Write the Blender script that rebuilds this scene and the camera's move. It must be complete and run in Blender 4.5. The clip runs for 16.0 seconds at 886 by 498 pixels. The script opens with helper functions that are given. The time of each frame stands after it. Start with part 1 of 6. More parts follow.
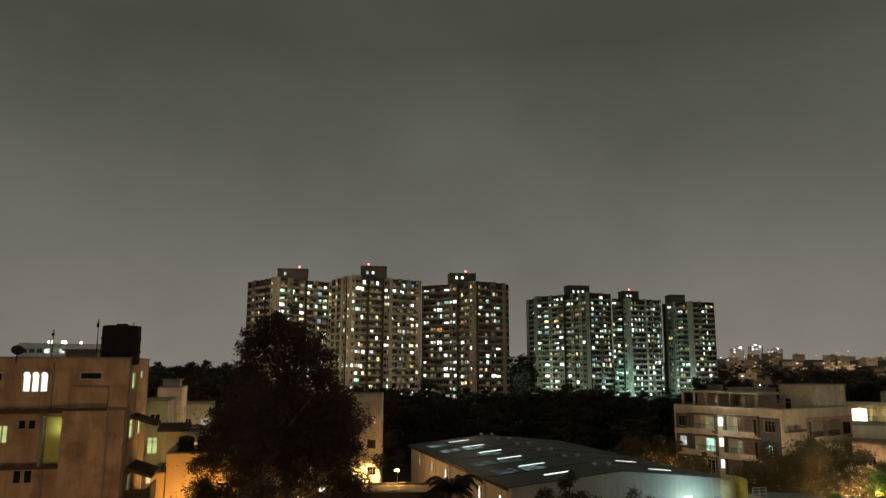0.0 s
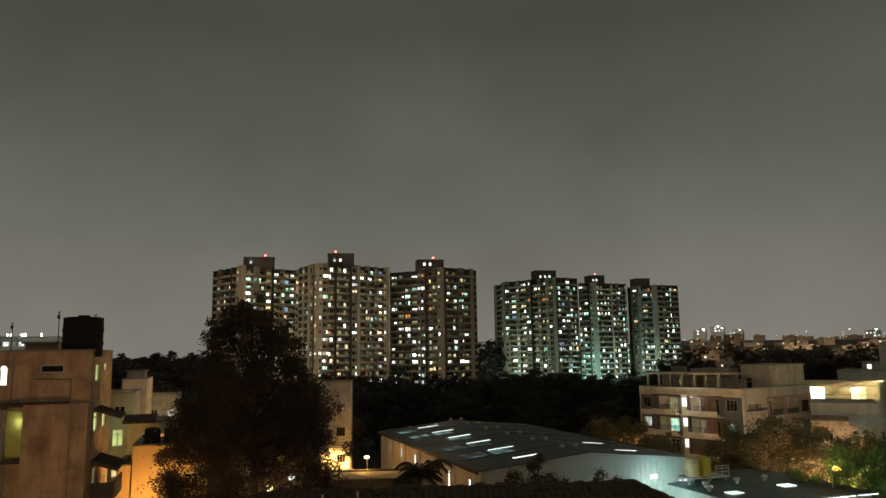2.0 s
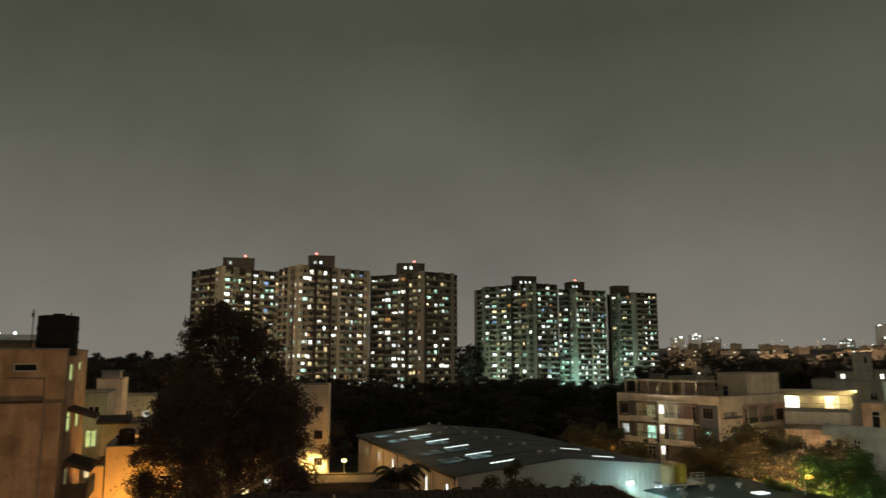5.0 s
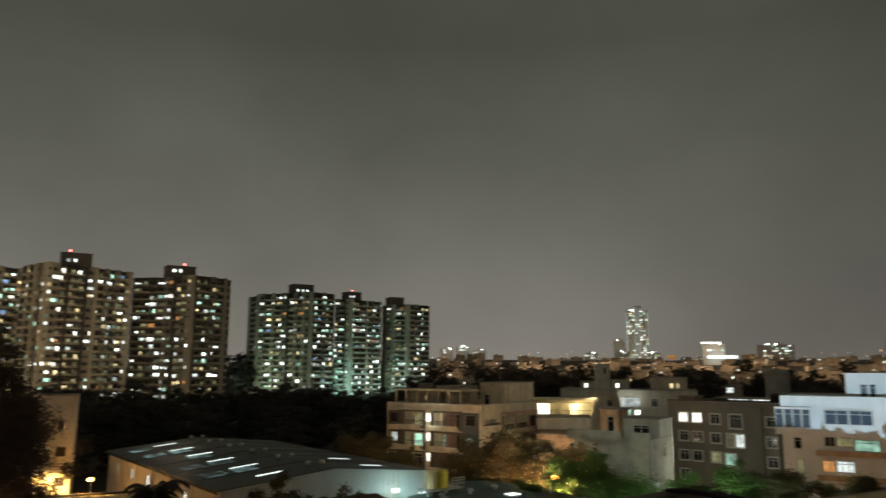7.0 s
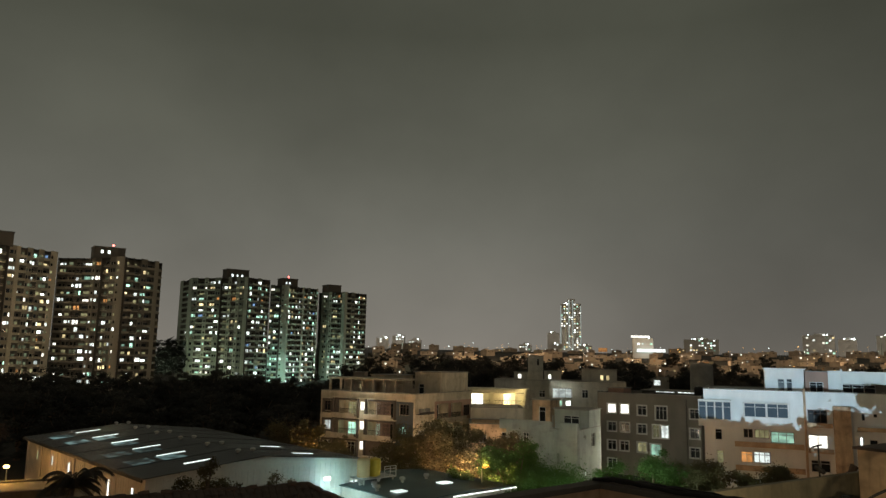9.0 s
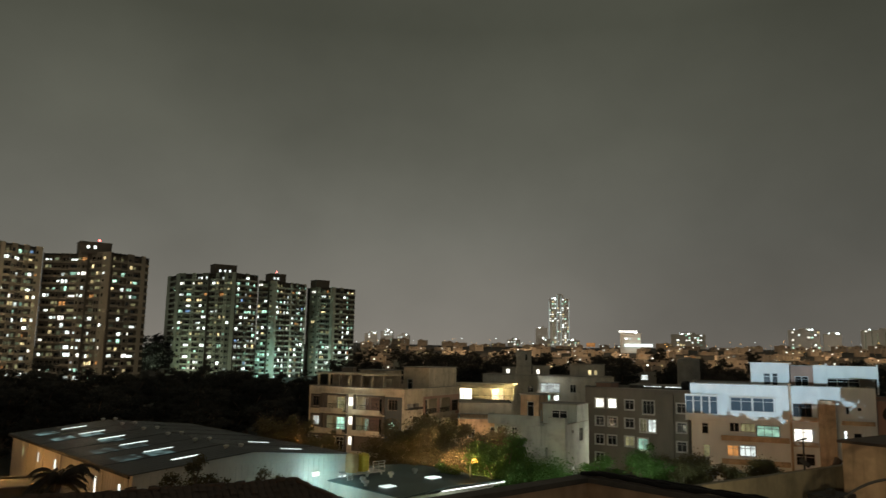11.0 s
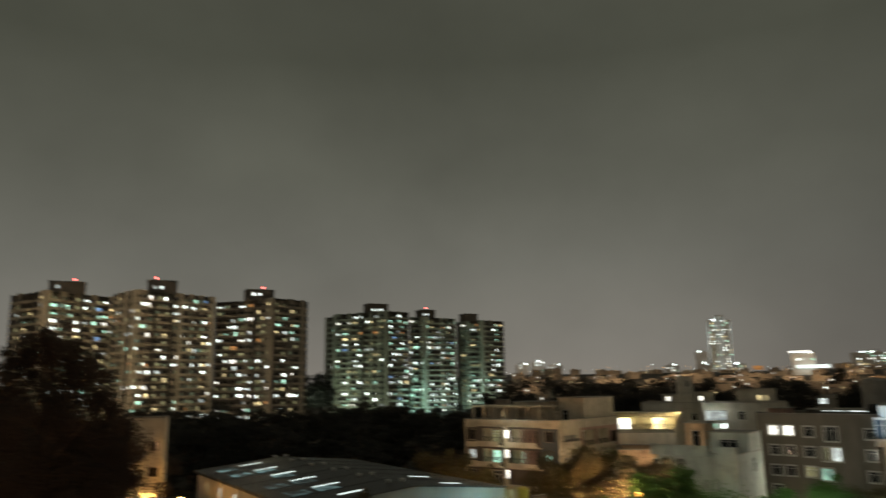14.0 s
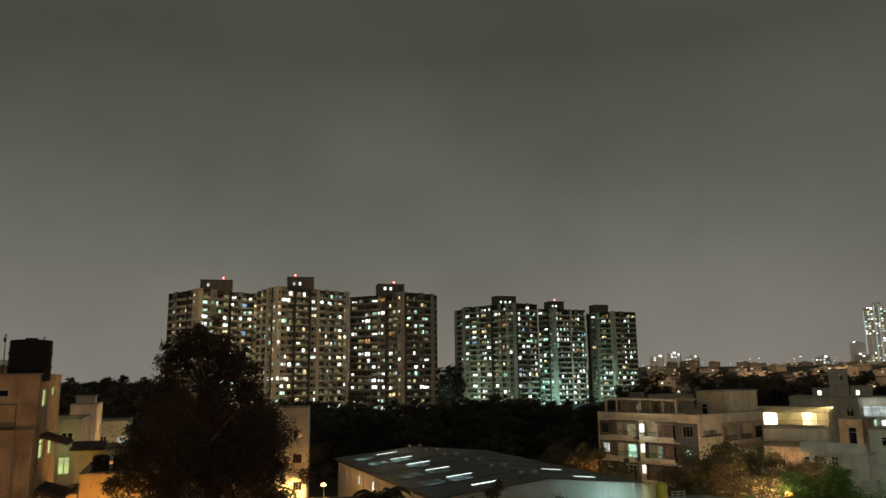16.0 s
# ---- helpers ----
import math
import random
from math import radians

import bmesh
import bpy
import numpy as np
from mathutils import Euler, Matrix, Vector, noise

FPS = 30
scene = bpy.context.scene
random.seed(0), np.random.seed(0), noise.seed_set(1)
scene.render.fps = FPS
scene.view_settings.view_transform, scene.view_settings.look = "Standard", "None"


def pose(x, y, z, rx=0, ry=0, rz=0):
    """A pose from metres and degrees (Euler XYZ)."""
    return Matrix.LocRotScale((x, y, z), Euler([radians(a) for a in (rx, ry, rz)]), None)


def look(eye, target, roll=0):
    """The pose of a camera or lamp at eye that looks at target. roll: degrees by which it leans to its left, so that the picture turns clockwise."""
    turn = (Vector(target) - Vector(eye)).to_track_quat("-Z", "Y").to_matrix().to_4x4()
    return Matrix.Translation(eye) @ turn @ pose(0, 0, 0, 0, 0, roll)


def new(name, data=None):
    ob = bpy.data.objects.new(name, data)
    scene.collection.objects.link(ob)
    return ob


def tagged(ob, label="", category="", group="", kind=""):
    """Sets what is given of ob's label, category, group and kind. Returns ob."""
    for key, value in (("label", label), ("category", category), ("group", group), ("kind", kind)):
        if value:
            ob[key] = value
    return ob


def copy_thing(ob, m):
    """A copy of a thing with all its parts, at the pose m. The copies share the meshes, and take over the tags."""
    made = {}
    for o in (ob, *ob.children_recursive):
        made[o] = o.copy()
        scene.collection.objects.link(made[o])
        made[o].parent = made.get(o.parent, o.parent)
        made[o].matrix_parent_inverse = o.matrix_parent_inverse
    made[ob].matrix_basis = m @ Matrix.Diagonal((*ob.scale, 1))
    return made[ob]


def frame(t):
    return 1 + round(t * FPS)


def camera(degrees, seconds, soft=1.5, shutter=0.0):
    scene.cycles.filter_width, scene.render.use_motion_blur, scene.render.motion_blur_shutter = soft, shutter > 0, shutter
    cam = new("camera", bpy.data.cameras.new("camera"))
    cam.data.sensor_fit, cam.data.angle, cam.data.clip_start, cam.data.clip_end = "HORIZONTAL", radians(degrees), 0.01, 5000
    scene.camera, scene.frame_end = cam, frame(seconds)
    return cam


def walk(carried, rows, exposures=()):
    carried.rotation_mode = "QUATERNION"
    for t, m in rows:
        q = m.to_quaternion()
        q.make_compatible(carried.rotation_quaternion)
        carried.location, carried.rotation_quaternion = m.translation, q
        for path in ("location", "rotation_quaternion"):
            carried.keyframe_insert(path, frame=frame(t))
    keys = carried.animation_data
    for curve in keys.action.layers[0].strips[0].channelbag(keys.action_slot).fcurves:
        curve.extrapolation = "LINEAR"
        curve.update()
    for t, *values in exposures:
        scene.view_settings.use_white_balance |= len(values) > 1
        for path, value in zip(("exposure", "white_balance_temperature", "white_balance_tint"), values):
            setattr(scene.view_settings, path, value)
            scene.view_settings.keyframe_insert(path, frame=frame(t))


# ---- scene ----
cam = camera(62.7, 16.0, 1.4, 1.0)
PATH = [
    (0.0, 0, 0, 18.0, 99.35, -0.13, 0.47),
    (0.5, 0, 0, 18.0, 98.98, 0.07, -0.11),
    (1.0, 0, 0, 18.0, 98.55, 0.48, -1.18),
    (1.5, 0, 0, 18.0, 98.27, 0.67, -2.07),
    (2.0, 0, 0, 18.0, 98.27, 0.87, -1.97),
    (2.5, 0, 0, 18.0, 98.45, 0.86, -1.69),
    (3.0, 0, 0, 18.0, 98.75, 0.39, -1.12),
    (5.3, 0, 0, 18.0, 98.56, -0.09, -4.85),
    (5.5, 0, 0, 18.0, 98.62, 0.13, -6.99),
    (6.0, 0, 0, 18.0, 98.70, 0.44, -13.19),
    (6.5, 0, 0, 18.0, 99.05, -0.05, -18.02),
    (7.0, 0, 0, 18.0, 99.34, -0.21, -21.06),
    (7.5, 0, 0, 18.0, 99.27, -0.77, -24.33),
    (8.0, 0, 0, 18.0, 99.20, -0.99, -24.99),
    (8.5, 0, 0, 18.0, 98.90, -1.15, -25.75),
    (10.8, 0, 0, 18.0, 98.16, -1.07, -26.54),
    (11.0, 0, 0, 18.0, 98.22, -1.02, -26.96),
    (11.5, 0, 0, 18.0, 98.47, -0.69, -27.82),
    (12.0, 0, 0, 18.0, 98.63, -0.57, -27.80),
    (12.5, 0, 0, 18.0, 98.55, -0.49, -28.12),
    (13.0, 0, 0, 18.0, 98.27, -0.15, -27.94),
    (13.5, 0, 0, 18.0, 99.38, 0.15, -22.55),
    (14.0, 0, 0, 18.0, 100.64, 0.92, -15.16),
    (14.5, 0, 0, 18.0, 100.72, 0.91, -11.69),
    (15.0, 0, 0, 18.0, 100.74, 0.46, -8.76),
    (15.5, 0, 0, 18.0, 100.54, 0.72, -6.24),
    (16.0, 0, 0, 18.0, 100.18, 0.70, -5.10),
]
walk(cam, [(t, pose(*p)) for t, *p in PATH])

# ---- world: glowing overcast night sky ----
world = bpy.data.worlds.new("night_sky")
scene.world = world
world.use_nodes = True
wn, wl = world.node_tree.nodes, world.node_tree.links
wn.clear()


def wnode(kind, **values):
    n = wn.new(kind)
    for k, v in values.items():
        n.inputs[k].default_value = v
    return n


w_out, w_bg = wn.new("ShaderNodeOutputWorld"), wn.new("ShaderNodeBackground")
w_co, w_sep = wn.new("ShaderNodeTexCoord"), wn.new("ShaderNodeSeparateXYZ")
w_ramp = wn.new("ShaderNodeValToRGB")
SKY = [(0.0, (0.200, 0.183, 0.156)), (0.045, (0.181, 0.170, 0.146)), (0.16, (0.139, 0.137, 0.115)),
       (0.28, (0.101, 0.102, 0.081)), (0.42, (0.063, 0.065, 0.049)), (1.0, (0.074, 0.074, 0.058))]
while len(w_ramp.color_ramp.elements) < len(SKY):
    w_ramp.color_ramp.elements.new(0.5)
for el, (p, c) in zip(w_ramp.color_ramp.elements, SKY):
    el.position, el.color = p, (*c, 1)
w_noise = wnode("ShaderNodeTexNoise", Scale=3.4, Detail=6.0, Roughness=0.5)
w_map = wn.new("ShaderNodeMapping")
w_map.inputs["Scale"].default_value = (1, 1, 1.3)
w_range = wnode("ShaderNodeMapRange")
w_range.inputs["From Min"].default_value, w_range.inputs["From Max"].default_value = 0.3, 0.7
w_range.inputs["To Min"].default_value, w_range.inputs["To Max"].default_value = 0.87, 1.13
w_mul = wn.new("ShaderNodeVectorMath")
w_mul.operation = "SCALE"
wl.new(w_co.outputs["Generated"], w_sep.inputs[0])
wl.new(w_sep.outputs["Z"], w_ramp.inputs[0])
wl.new(w_co.outputs["Generated"], w_map.inputs[0])
wl.new(w_map.outputs[0], w_noise.inputs["Vector"])
wl.new(w_noise.outputs["Fac"], w_range.inputs["Value"])
# the glow of the town fades towards the south-east
w_dot = wn.new("ShaderNodeVectorMath")
w_dot.operation = "DOT_PRODUCT"
w_dot.inputs[1].default_value = (0.891, 0.454, 0.0)
w_fade = wnode("ShaderNodeMapRange")
w_fade.interpolation_type = "SMOOTHSTEP"
w_fade.inputs["From Min"].default_value, w_fade.inputs["From Max"].default_value = 0.84, 0.99
w_fade.inputs["To Min"].default_value, w_fade.inputs["To Max"].default_value = 1.04, 0.72
w_level = wn.new("ShaderNodeMath")
w_level.operation = "MULTIPLY"
wl.new(w_co.outputs["Generated"], w_dot.inputs[0])
wl.new(w_dot.outputs["Value"], w_fade.inputs["Value"])
wl.new(w_fade.outputs[0], w_level.inputs[0])
wl.new(w_range.outputs[0], w_level.inputs[1])
wl.new(w_ramp.outputs[0], w_mul.inputs[0])
wl.new(w_level.outputs[0], w_mul.inputs["Scale"])
wl.new(w_mul.outputs[0], w_bg.inputs["Color"])
wl.new(w_bg.outputs[0], w_out.inputs["Surface"])


def lamp(name, place, power, colour, radius=0.15, target=None, cone=80, blend=0.4):
    d = bpy.data.lights.new(name, "SPOT" if target else "POINT")
    d.energy, d.color, d.shadow_soft_size = power, colour, radius
    o = new(name, d)
    if target:
        d.spot_size, d.spot_blend = radians(cone), blend
        o.matrix_world = look(place, target)
    else:
        o.location = place
    return o


SODIUM, COOL, WARM, GREENISH = (1.0, 0.50, 0.13), (0.80, 0.95, 1.0), (1.0, 0.72, 0.42), (0.72, 1.0, 0.86)
lamp("street_light_left", (-11.0, 20.0, 7.0), 3200, (1.0, 0.54, 0.25), 0.3)
lamp("street_light_lane", (-25.0, 61.5, 8.0), 420, SODIUM, 0.2)
lamp("street_light_lane_end", (-29.3, 95.5, 10.5), 1500, (1.0, 0.58, 0.24), 0.2)
# Fill lamp added so that the lane house fronts aren't left unlit.
lamp("lane_porch_light", (-30.5, 83.0, 9.0), 800, (1.0, 0.56, 0.30), 0.2)
lamp("lime_balcony_light", (-26.9, 70.2, 12.0), 45, (0.85, 1.0, 0.45), 0.1)
lamp("street_light_tree", (-6.3, 86.6, 6.4), 420, SODIUM, 0.2)
lamp("stair_tower_light", (-8.9, 87.0, 6.6), 3600, (1.0, 0.58, 0.17), 0.2, (-9.9, 89.2, 5.0), 95, 0.8)
lamp("shed_wall_light", (22.4, 67.6, 6.0), 280, (0.56, 0.96, 1.0), 0.12)
lamp("shed_yard_light", (21.5, 59.5, 3.0), 120, (0.52, 0.95, 0.90), 0.2)
lamp("tree_foot_light", (-12.0, 54.5, 4.0), 1700, SODIUM, 0.2)
lamp("shed_side_light", (-8.0, 68.0, 4.0), 120, (1.0, 0.62, 0.42), 0.25)
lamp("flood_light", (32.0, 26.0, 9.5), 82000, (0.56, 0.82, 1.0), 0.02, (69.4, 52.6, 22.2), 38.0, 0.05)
lamp("street_light_right", (63.0, 50.0, 6.0), 800, (1.0, 0.50, 0.19), 0.25)
# No fixture here: fill added to brighten the brown flats.
lamp("street_light_brown", (69.0, 80.0, 6.0), 1150, (1.0, 0.97, 0.78), 0.25)
lamp("street_light_apartment", (39.5, 71.2, 5.0), 9500, (1.0, 0.60, 0.28), 0.2)
lamp("street_light_shed_back", (26.0, 85.5, 6.6), 1000, (1.0, 0.48, 0.14), 0.2)
# Fill lamp without a source, added for the left of the flats.
lamp("flats_yard_light", (31.0, 98.0, 5.0), 520, (1.0, 0.70, 0.42), 0.2)
lamp("garden_light", (31.0, 37.5, 5.5), 9000, (0.74, 1.0, 0.66), 0.8, (37.5, 47.0, 8.0), 95, 0.5)
# Added mid-air lamp that brightens the terraced house and the trees before it.
lamp("court_light", (44.0, 69.0, 14.0), 1500, (0.96, 1.0, 0.80), 0.2)
# Three more unseen fill lamps, added to warm the flats' walls.
lamp("flats_lane_light", (47.0, 90.0, 8.5), 800, (1.0, 0.72, 0.42), 0.2)
lamp("flats_side_light", (54.0, 91.0, 4.5), 280, (1.0, 0.72, 0.48), 0.2)
lamp("flats_far_light", (36.0, 92.0, 9.5), 1000, (1.0, 0.72, 0.43), 0.2)
lamp("terrace_wall_light", (3.5, 5.0, 17.2), 60, (1.0, 0.66, 0.40), 0.3)
lamp("tower_yard_light", (98.0, 402.0, 5.0), 7500, (0.50, 1.0, 0.92), 0.5)
lamp("tower_garden_light", (132.0, 408.0, 5.0), 5000, (0.65, 1.0, 0.85), 0.5)
# Fill lamps added in mid-air to lift the tower facades.
lamp("tower_side_light", (38.0, 398.0, 12.0), 9000, (0.80, 1.0, 0.72), 0.5)
lamp("tower_road_light", (-72.0, 262.0, 34.0), 15000, (1.0, 0.72, 0.44), 0.5)
lamp("tower_lawn_light", (4.0, 280.0, 30.0), 6000, (1.0, 0.80, 0.54), 0.5)
lamp("tower_gate_light", (-34.0, 268.0, 32.0), 10500, (1.0, 0.74, 0.46), 0.5)


# ---- materials ----
def node_material(name):
    m = bpy.data.materials.new(name)
    m.use_nodes = True
    nt = m.node_tree
    return m, nt.nodes, nt.links, nt.nodes["Principled BSDF"]


def surface(name, colour, rough=0.8, grain=6.0, stain=0.35, amount=0.35, metal=0.0, bump=0.15, vary=0.0, streak=False, drip=0.0):
    """Two scales of colour variation, fine relief, and a shift for each object."""
    m, n, l, b = node_material(name)
    co = n.new("ShaderNodeTexCoord")
    big, fine = n.new("ShaderNodeTexNoise"), n.new("ShaderNodeTexNoise")
    big.inputs["Scale"].default_value, big.inputs["Detail"].default_value = stain, 6
    fine.inputs["Scale"].default_value, fine.inputs["Detail"].default_value = grain, 4
    mp = n.new("ShaderNodeMapping")
    if streak:
        mp.inputs["Scale"].default_value = (1.3, 1.3, 0.55)
    l.new(co.outputs["Object"], mp.inputs[0])
    l.new(mp.outputs[0], big.inputs["Vector"])
    l.new(co.outputs["Object"], fine.inputs["Vector"])
    add = n.new("ShaderNodeMath")
    add.operation = "MULTIPLY_ADD"
    add.inputs[1].default_value = 0.35
    l.new(fine.outputs["Fac"], add.inputs[0])
    l.new(big.outputs["Fac"], add.inputs[2])
    rng = n.new("ShaderNodeMapRange")
    rng.inputs["From Min"].default_value, rng.inputs["From Max"].default_value = 0.40, 0.95
    rng.inputs["To Min"].default_value, rng.inputs["To Max"].default_value = 1 - amount, 1 + amount * 0.5
    l.new(add.outputs[0], rng.inputs["Value"])
    sc = n.new("ShaderNodeVectorMath")
    sc.operation = "SCALE"
    sc.inputs[0].default_value = colour
    last = rng.outputs[0]
    if vary:
        info, vm = n.new("ShaderNodeObjectInfo"), n.new("ShaderNodeMapRange")
        vm.inputs["To Min"].default_value, vm.inputs["To Max"].default_value = 1 - vary, 1 + vary
        l.new(info.outputs["Random"], vm.inputs["Value"])
        mu = n.new("ShaderNodeMath")
        mu.operation = "MULTIPLY"
        l.new(last, mu.inputs[0])
        l.new(vm.outputs[0], mu.inputs[1])
        last = mu.outputs[0]
    if drip:
        # dark runs of rain water and patches of mould
        for scale, size, lo, hi, depth in (((1.7, 1.7, 0.22), 1.0, 0.50, 0.74, drip * 0.8), ((0.55, 0.55, 0.8), 1.3, 0.50, 0.72, drip), ((6, 6, 0.7), 1.0, 0.58, 0.76, drip * 0.6)):
            dm, dn, dr, dx = n.new("ShaderNodeMapping"), n.new("ShaderNodeTexNoise"), n.new("ShaderNodeMapRange"), n.new("ShaderNodeMath")
            dm.inputs["Scale"].default_value = scale
            dn.inputs["Scale"].default_value, dn.inputs["Detail"].default_value = size, 5
            dr.inputs["From Min"].default_value, dr.inputs["From Max"].default_value = lo, hi
            dr.inputs["To Min"].default_value, dr.inputs["To Max"].default_value = 1, 1 - depth
            dx.operation = "MULTIPLY"
            l.new(co.outputs["Object"], dm.inputs[0])
            l.new(dm.outputs[0], dn.inputs["Vector"])
            l.new(dn.outputs["Fac"], dr.inputs["Value"])
            l.new(dr.outputs[0], dx.inputs[0])
            l.new(last, dx.inputs[1])
            last = dx.outputs[0]
    l.new(last, sc.inputs["Scale"])
    l.new(sc.outputs[0], b.inputs["Base Color"])
    b.inputs["Roughness"].default_value, b.inputs["Metallic"].default_value = rough, metal
    if bump:
        bp = n.new("ShaderNodeBump")
        bp.inputs["Strength"].default_value, bp.inputs["Distance"].default_value = bump, 0.02
        l.new(fine.outputs["Fac"], bp.inputs["Height"])
        l.new(bp.outputs[0], b.inputs["Normal"])
    return m


def glow(name, colour, strength, vary=0.5, patch=0.0):
    """A lit pane or bulb; patch: curtains and furniture that dim parts of a pane."""
    m, n, l, b = node_material(name)
    b.inputs["Base Color"].default_value = (0.02, 0.02, 0.02, 1)
    b.inputs["Emission Color"].default_value = (*colour, 1)
    info, vm = n.new("ShaderNodeObjectInfo"), n.new("ShaderNodeMapRange")
    vm.inputs["To Min"].default_value, vm.inputs["To Max"].default_value = strength * (1 - vary), strength * (1 + vary)
    l.new(info.outputs["Random"], vm.inputs["Value"])
    last = vm.outputs[0]
    if patch:
        geo, nz, pr, mu = n.new("ShaderNodeNewGeometry"), n.new("ShaderNodeTexNoise"), n.new("ShaderNodeMapRange"), n.new("ShaderNodeMath")
        nz.inputs["Scale"].default_value, nz.inputs["Detail"].default_value = 0.9, 2
        pr.inputs["From Min"].default_value, pr.inputs["From Max"].default_value = 0.4, 0.6
        pr.inputs["To Min"].default_value, pr.inputs["To Max"].default_value = 1 - patch, 1
        mu.operation = "MULTIPLY"
        l.new(geo.outputs["Position"], nz.inputs["Vector"])
        l.new(nz.outputs["Fac"], pr.inputs["Value"])
        l.new(pr.outputs[0], mu.inputs[0])
        l.new(last, mu.inputs[1])
        last = mu.outputs[0]
    l.new(last, b.inputs["Emission Strength"])
    return m


PLASTER = surface("beige_plaster", (0.56, 0.39, 0.25), 0.9, 7, 0.9, 0.36, streak=True, drip=0.4)
OCHRE = surface("ochre_plaster", (0.58, 0.42, 0.22), 0.9, 9, 0.5, 0.3, streak=True)
FLATSWALL = surface("warm_cream_plaster", (0.62, 0.52, 0.385), 0.88, 9, 0.5, 0.32, streak=True, drip=0.24)
CREAM = surface("cream_plaster", (0.59, 0.54, 0.45), 0.88, 9, 0.4, 0.3, vary=0.12, streak=True, drip=0.22)
BROWN = surface("brown_plaster", (0.212, 0.184, 0.150), 0.9, 8, 0.4, 0.25, streak=True)
SLATE = surface("slate_panel", (0.085, 0.092, 0.092), 0.85, 8, 0.5, 0.3, streak=True)
PANEL = surface("dark_brown_panel", (0.125, 0.098, 0.074), 0.9, 8, 0.5, 0.3, streak=True)
# Darker, greener plaster for the neighbouring terrace parapet.
OLIVEWALL = surface("dark_olive_plaster", (0.26, 0.225, 0.155), 0.93, 7, 0.7, 0.4, streak=True, drip=0.4)
LATTICE = surface("reddish_lattice", (0.20, 0.125, 0.095), 0.85, 8, 0.5, 0.3)
PINKISH = surface("terracotta_plaster", (0.42, 0.26, 0.20), 0.9, 8, 0.4, 0.25, streak=True)
WHITE = surface("white_paint", (0.76, 0.76, 0.74), 0.8, 8, 0.45, 0.18, streak=True)
GREYWALL = surface("pale_grey_plaster", (0.40, 0.42, 0.38), 0.9, 8, 0.4, 0.26, streak=True, drip=0.2)
TOWERWALL = surface("tower_paint", (0.64, 0.545, 0.40), 0.9, 2, 0.08, 0.25, streak=True)
TOWERWALL2 = surface("tower_paint_green", (0.50, 0.51, 0.41), 0.9, 2, 0.08, 0.25, streak=True)
TOWERWALL3 = surface("tower_paint_brown", (0.36, 0.315, 0.245), 0.9, 2, 0.08, 0.25, streak=True)
# second, darker paint between the pale strips of each tower
TOWERMID = {TOWERWALL: surface("tower_paint_tan", (0.41, 0.345, 0.255), 0.9, 2, 0.08, 0.25, streak=True),
            TOWERWALL2: surface("tower_paint_sage", (0.29, 0.30, 0.24), 0.9, 2, 0.08, 0.25, streak=True),
            TOWERWALL3: surface("tower_paint_umber", (0.24, 0.21, 0.165), 0.9, 2, 0.08, 0.25, streak=True)}
LIMEWALL = surface("lime_plaster", (0.50, 0.52, 0.16), 0.9, 9, 0.7, 0.3)
# Dark tone puts shade into the balcony recesses; lift rooms share it.
TOWERDARK = surface("tower_dark_tone", (0.145, 0.125, 0.10), 0.9, 2, 0.1, 0.25)
# Far walls: the haze of distance is put into this pale colour.
HAZEWALL = surface("haze_pale_wall", (0.62, 0.60, 0.55), 0.9, 1, 0.05, 0.2)
TOWNWALL = surface("town_plaster", (0.42, 0.345, 0.27), 0.9, 5, 0.25, 0.3, vary=0.35, streak=True)
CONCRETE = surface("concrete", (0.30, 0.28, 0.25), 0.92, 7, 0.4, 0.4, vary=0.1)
# Weathered concrete; on the low house by the lamp its darkness replaces shade.
DARKCON = surface("weathered_shaded_concrete", (0.10, 0.088, 0.075), 0.93, 7, 0.6, 0.5)
ROOFMETAL = surface("grey_roof_sheet", (0.072, 0.072, 0.066), 0.42, 3, 0.25, 0.4, 0.0, 0.05)
ROOFMETAL.node_tree.nodes["Principled BSDF"].inputs["Specular IOR Level"].default_value = 0.16
GREENROOF = surface("dark_green_roof_sheet", (0.075, 0.115, 0.110), 0.5, 3, 0.3, 0.35, 0.2, 0.05)
SHEDWALL = surface("shed_cladding", (0.60, 0.56, 0.50), 0.6, 4, 0.3, 0.25, 0.0, 0.05, streak=True)
STEEL = surface("galvanised_steel", (0.50, 0.50, 0.50), 0.4, 12, 2, 0.25, 0.8, 0.05)
BLACKTANK = surface("black_plastic", (0.008, 0.007, 0.007), 0.85, 6, 1, 0.3)
YELLOWTANK = surface("yellow_plastic", (0.62, 0.46, 0.05), 0.5, 6, 1, 0.2)
IRON = surface("dark_iron", (0.04, 0.038, 0.036), 0.6, 12, 2, 0.3, 0.4)
FRAMEWHITE = surface("white_frame", (0.62, 0.60, 0.56), 0.6, 14, 2, 0.2)
FRAMEDARK = surface("brown_frame", (0.10, 0.065, 0.045), 0.6, 14, 2, 0.2)
GLASS = surface("dark_glass", (0.018, 0.020, 0.022), 0.12, 1, 0.3, 0.3, 0.0, 0.0, vary=0.4)
BLUEGLASS = surface("tinted_glass", (0.06, 0.085, 0.11), 0.6, 1, 0.3, 0.3, 0.0, 0.0)
BLUEGLASS.node_tree.nodes["Principled BSDF"].inputs["Specular IOR Level"].default_value = 0.2
SHADE = surface("tile_awning", (0.085, 0.06, 0.048), 0.9, 8, 1, 0.4)
GROUND = surface("soil_and_scrub", (0.050, 0.045, 0.034), 0.95, 0.8, 0.03, 0.5, 0.0, 0.3)
ASPHALT = surface("asphalt", (0.052, 0.050, 0.048), 0.9, 8, 0.3, 0.3)


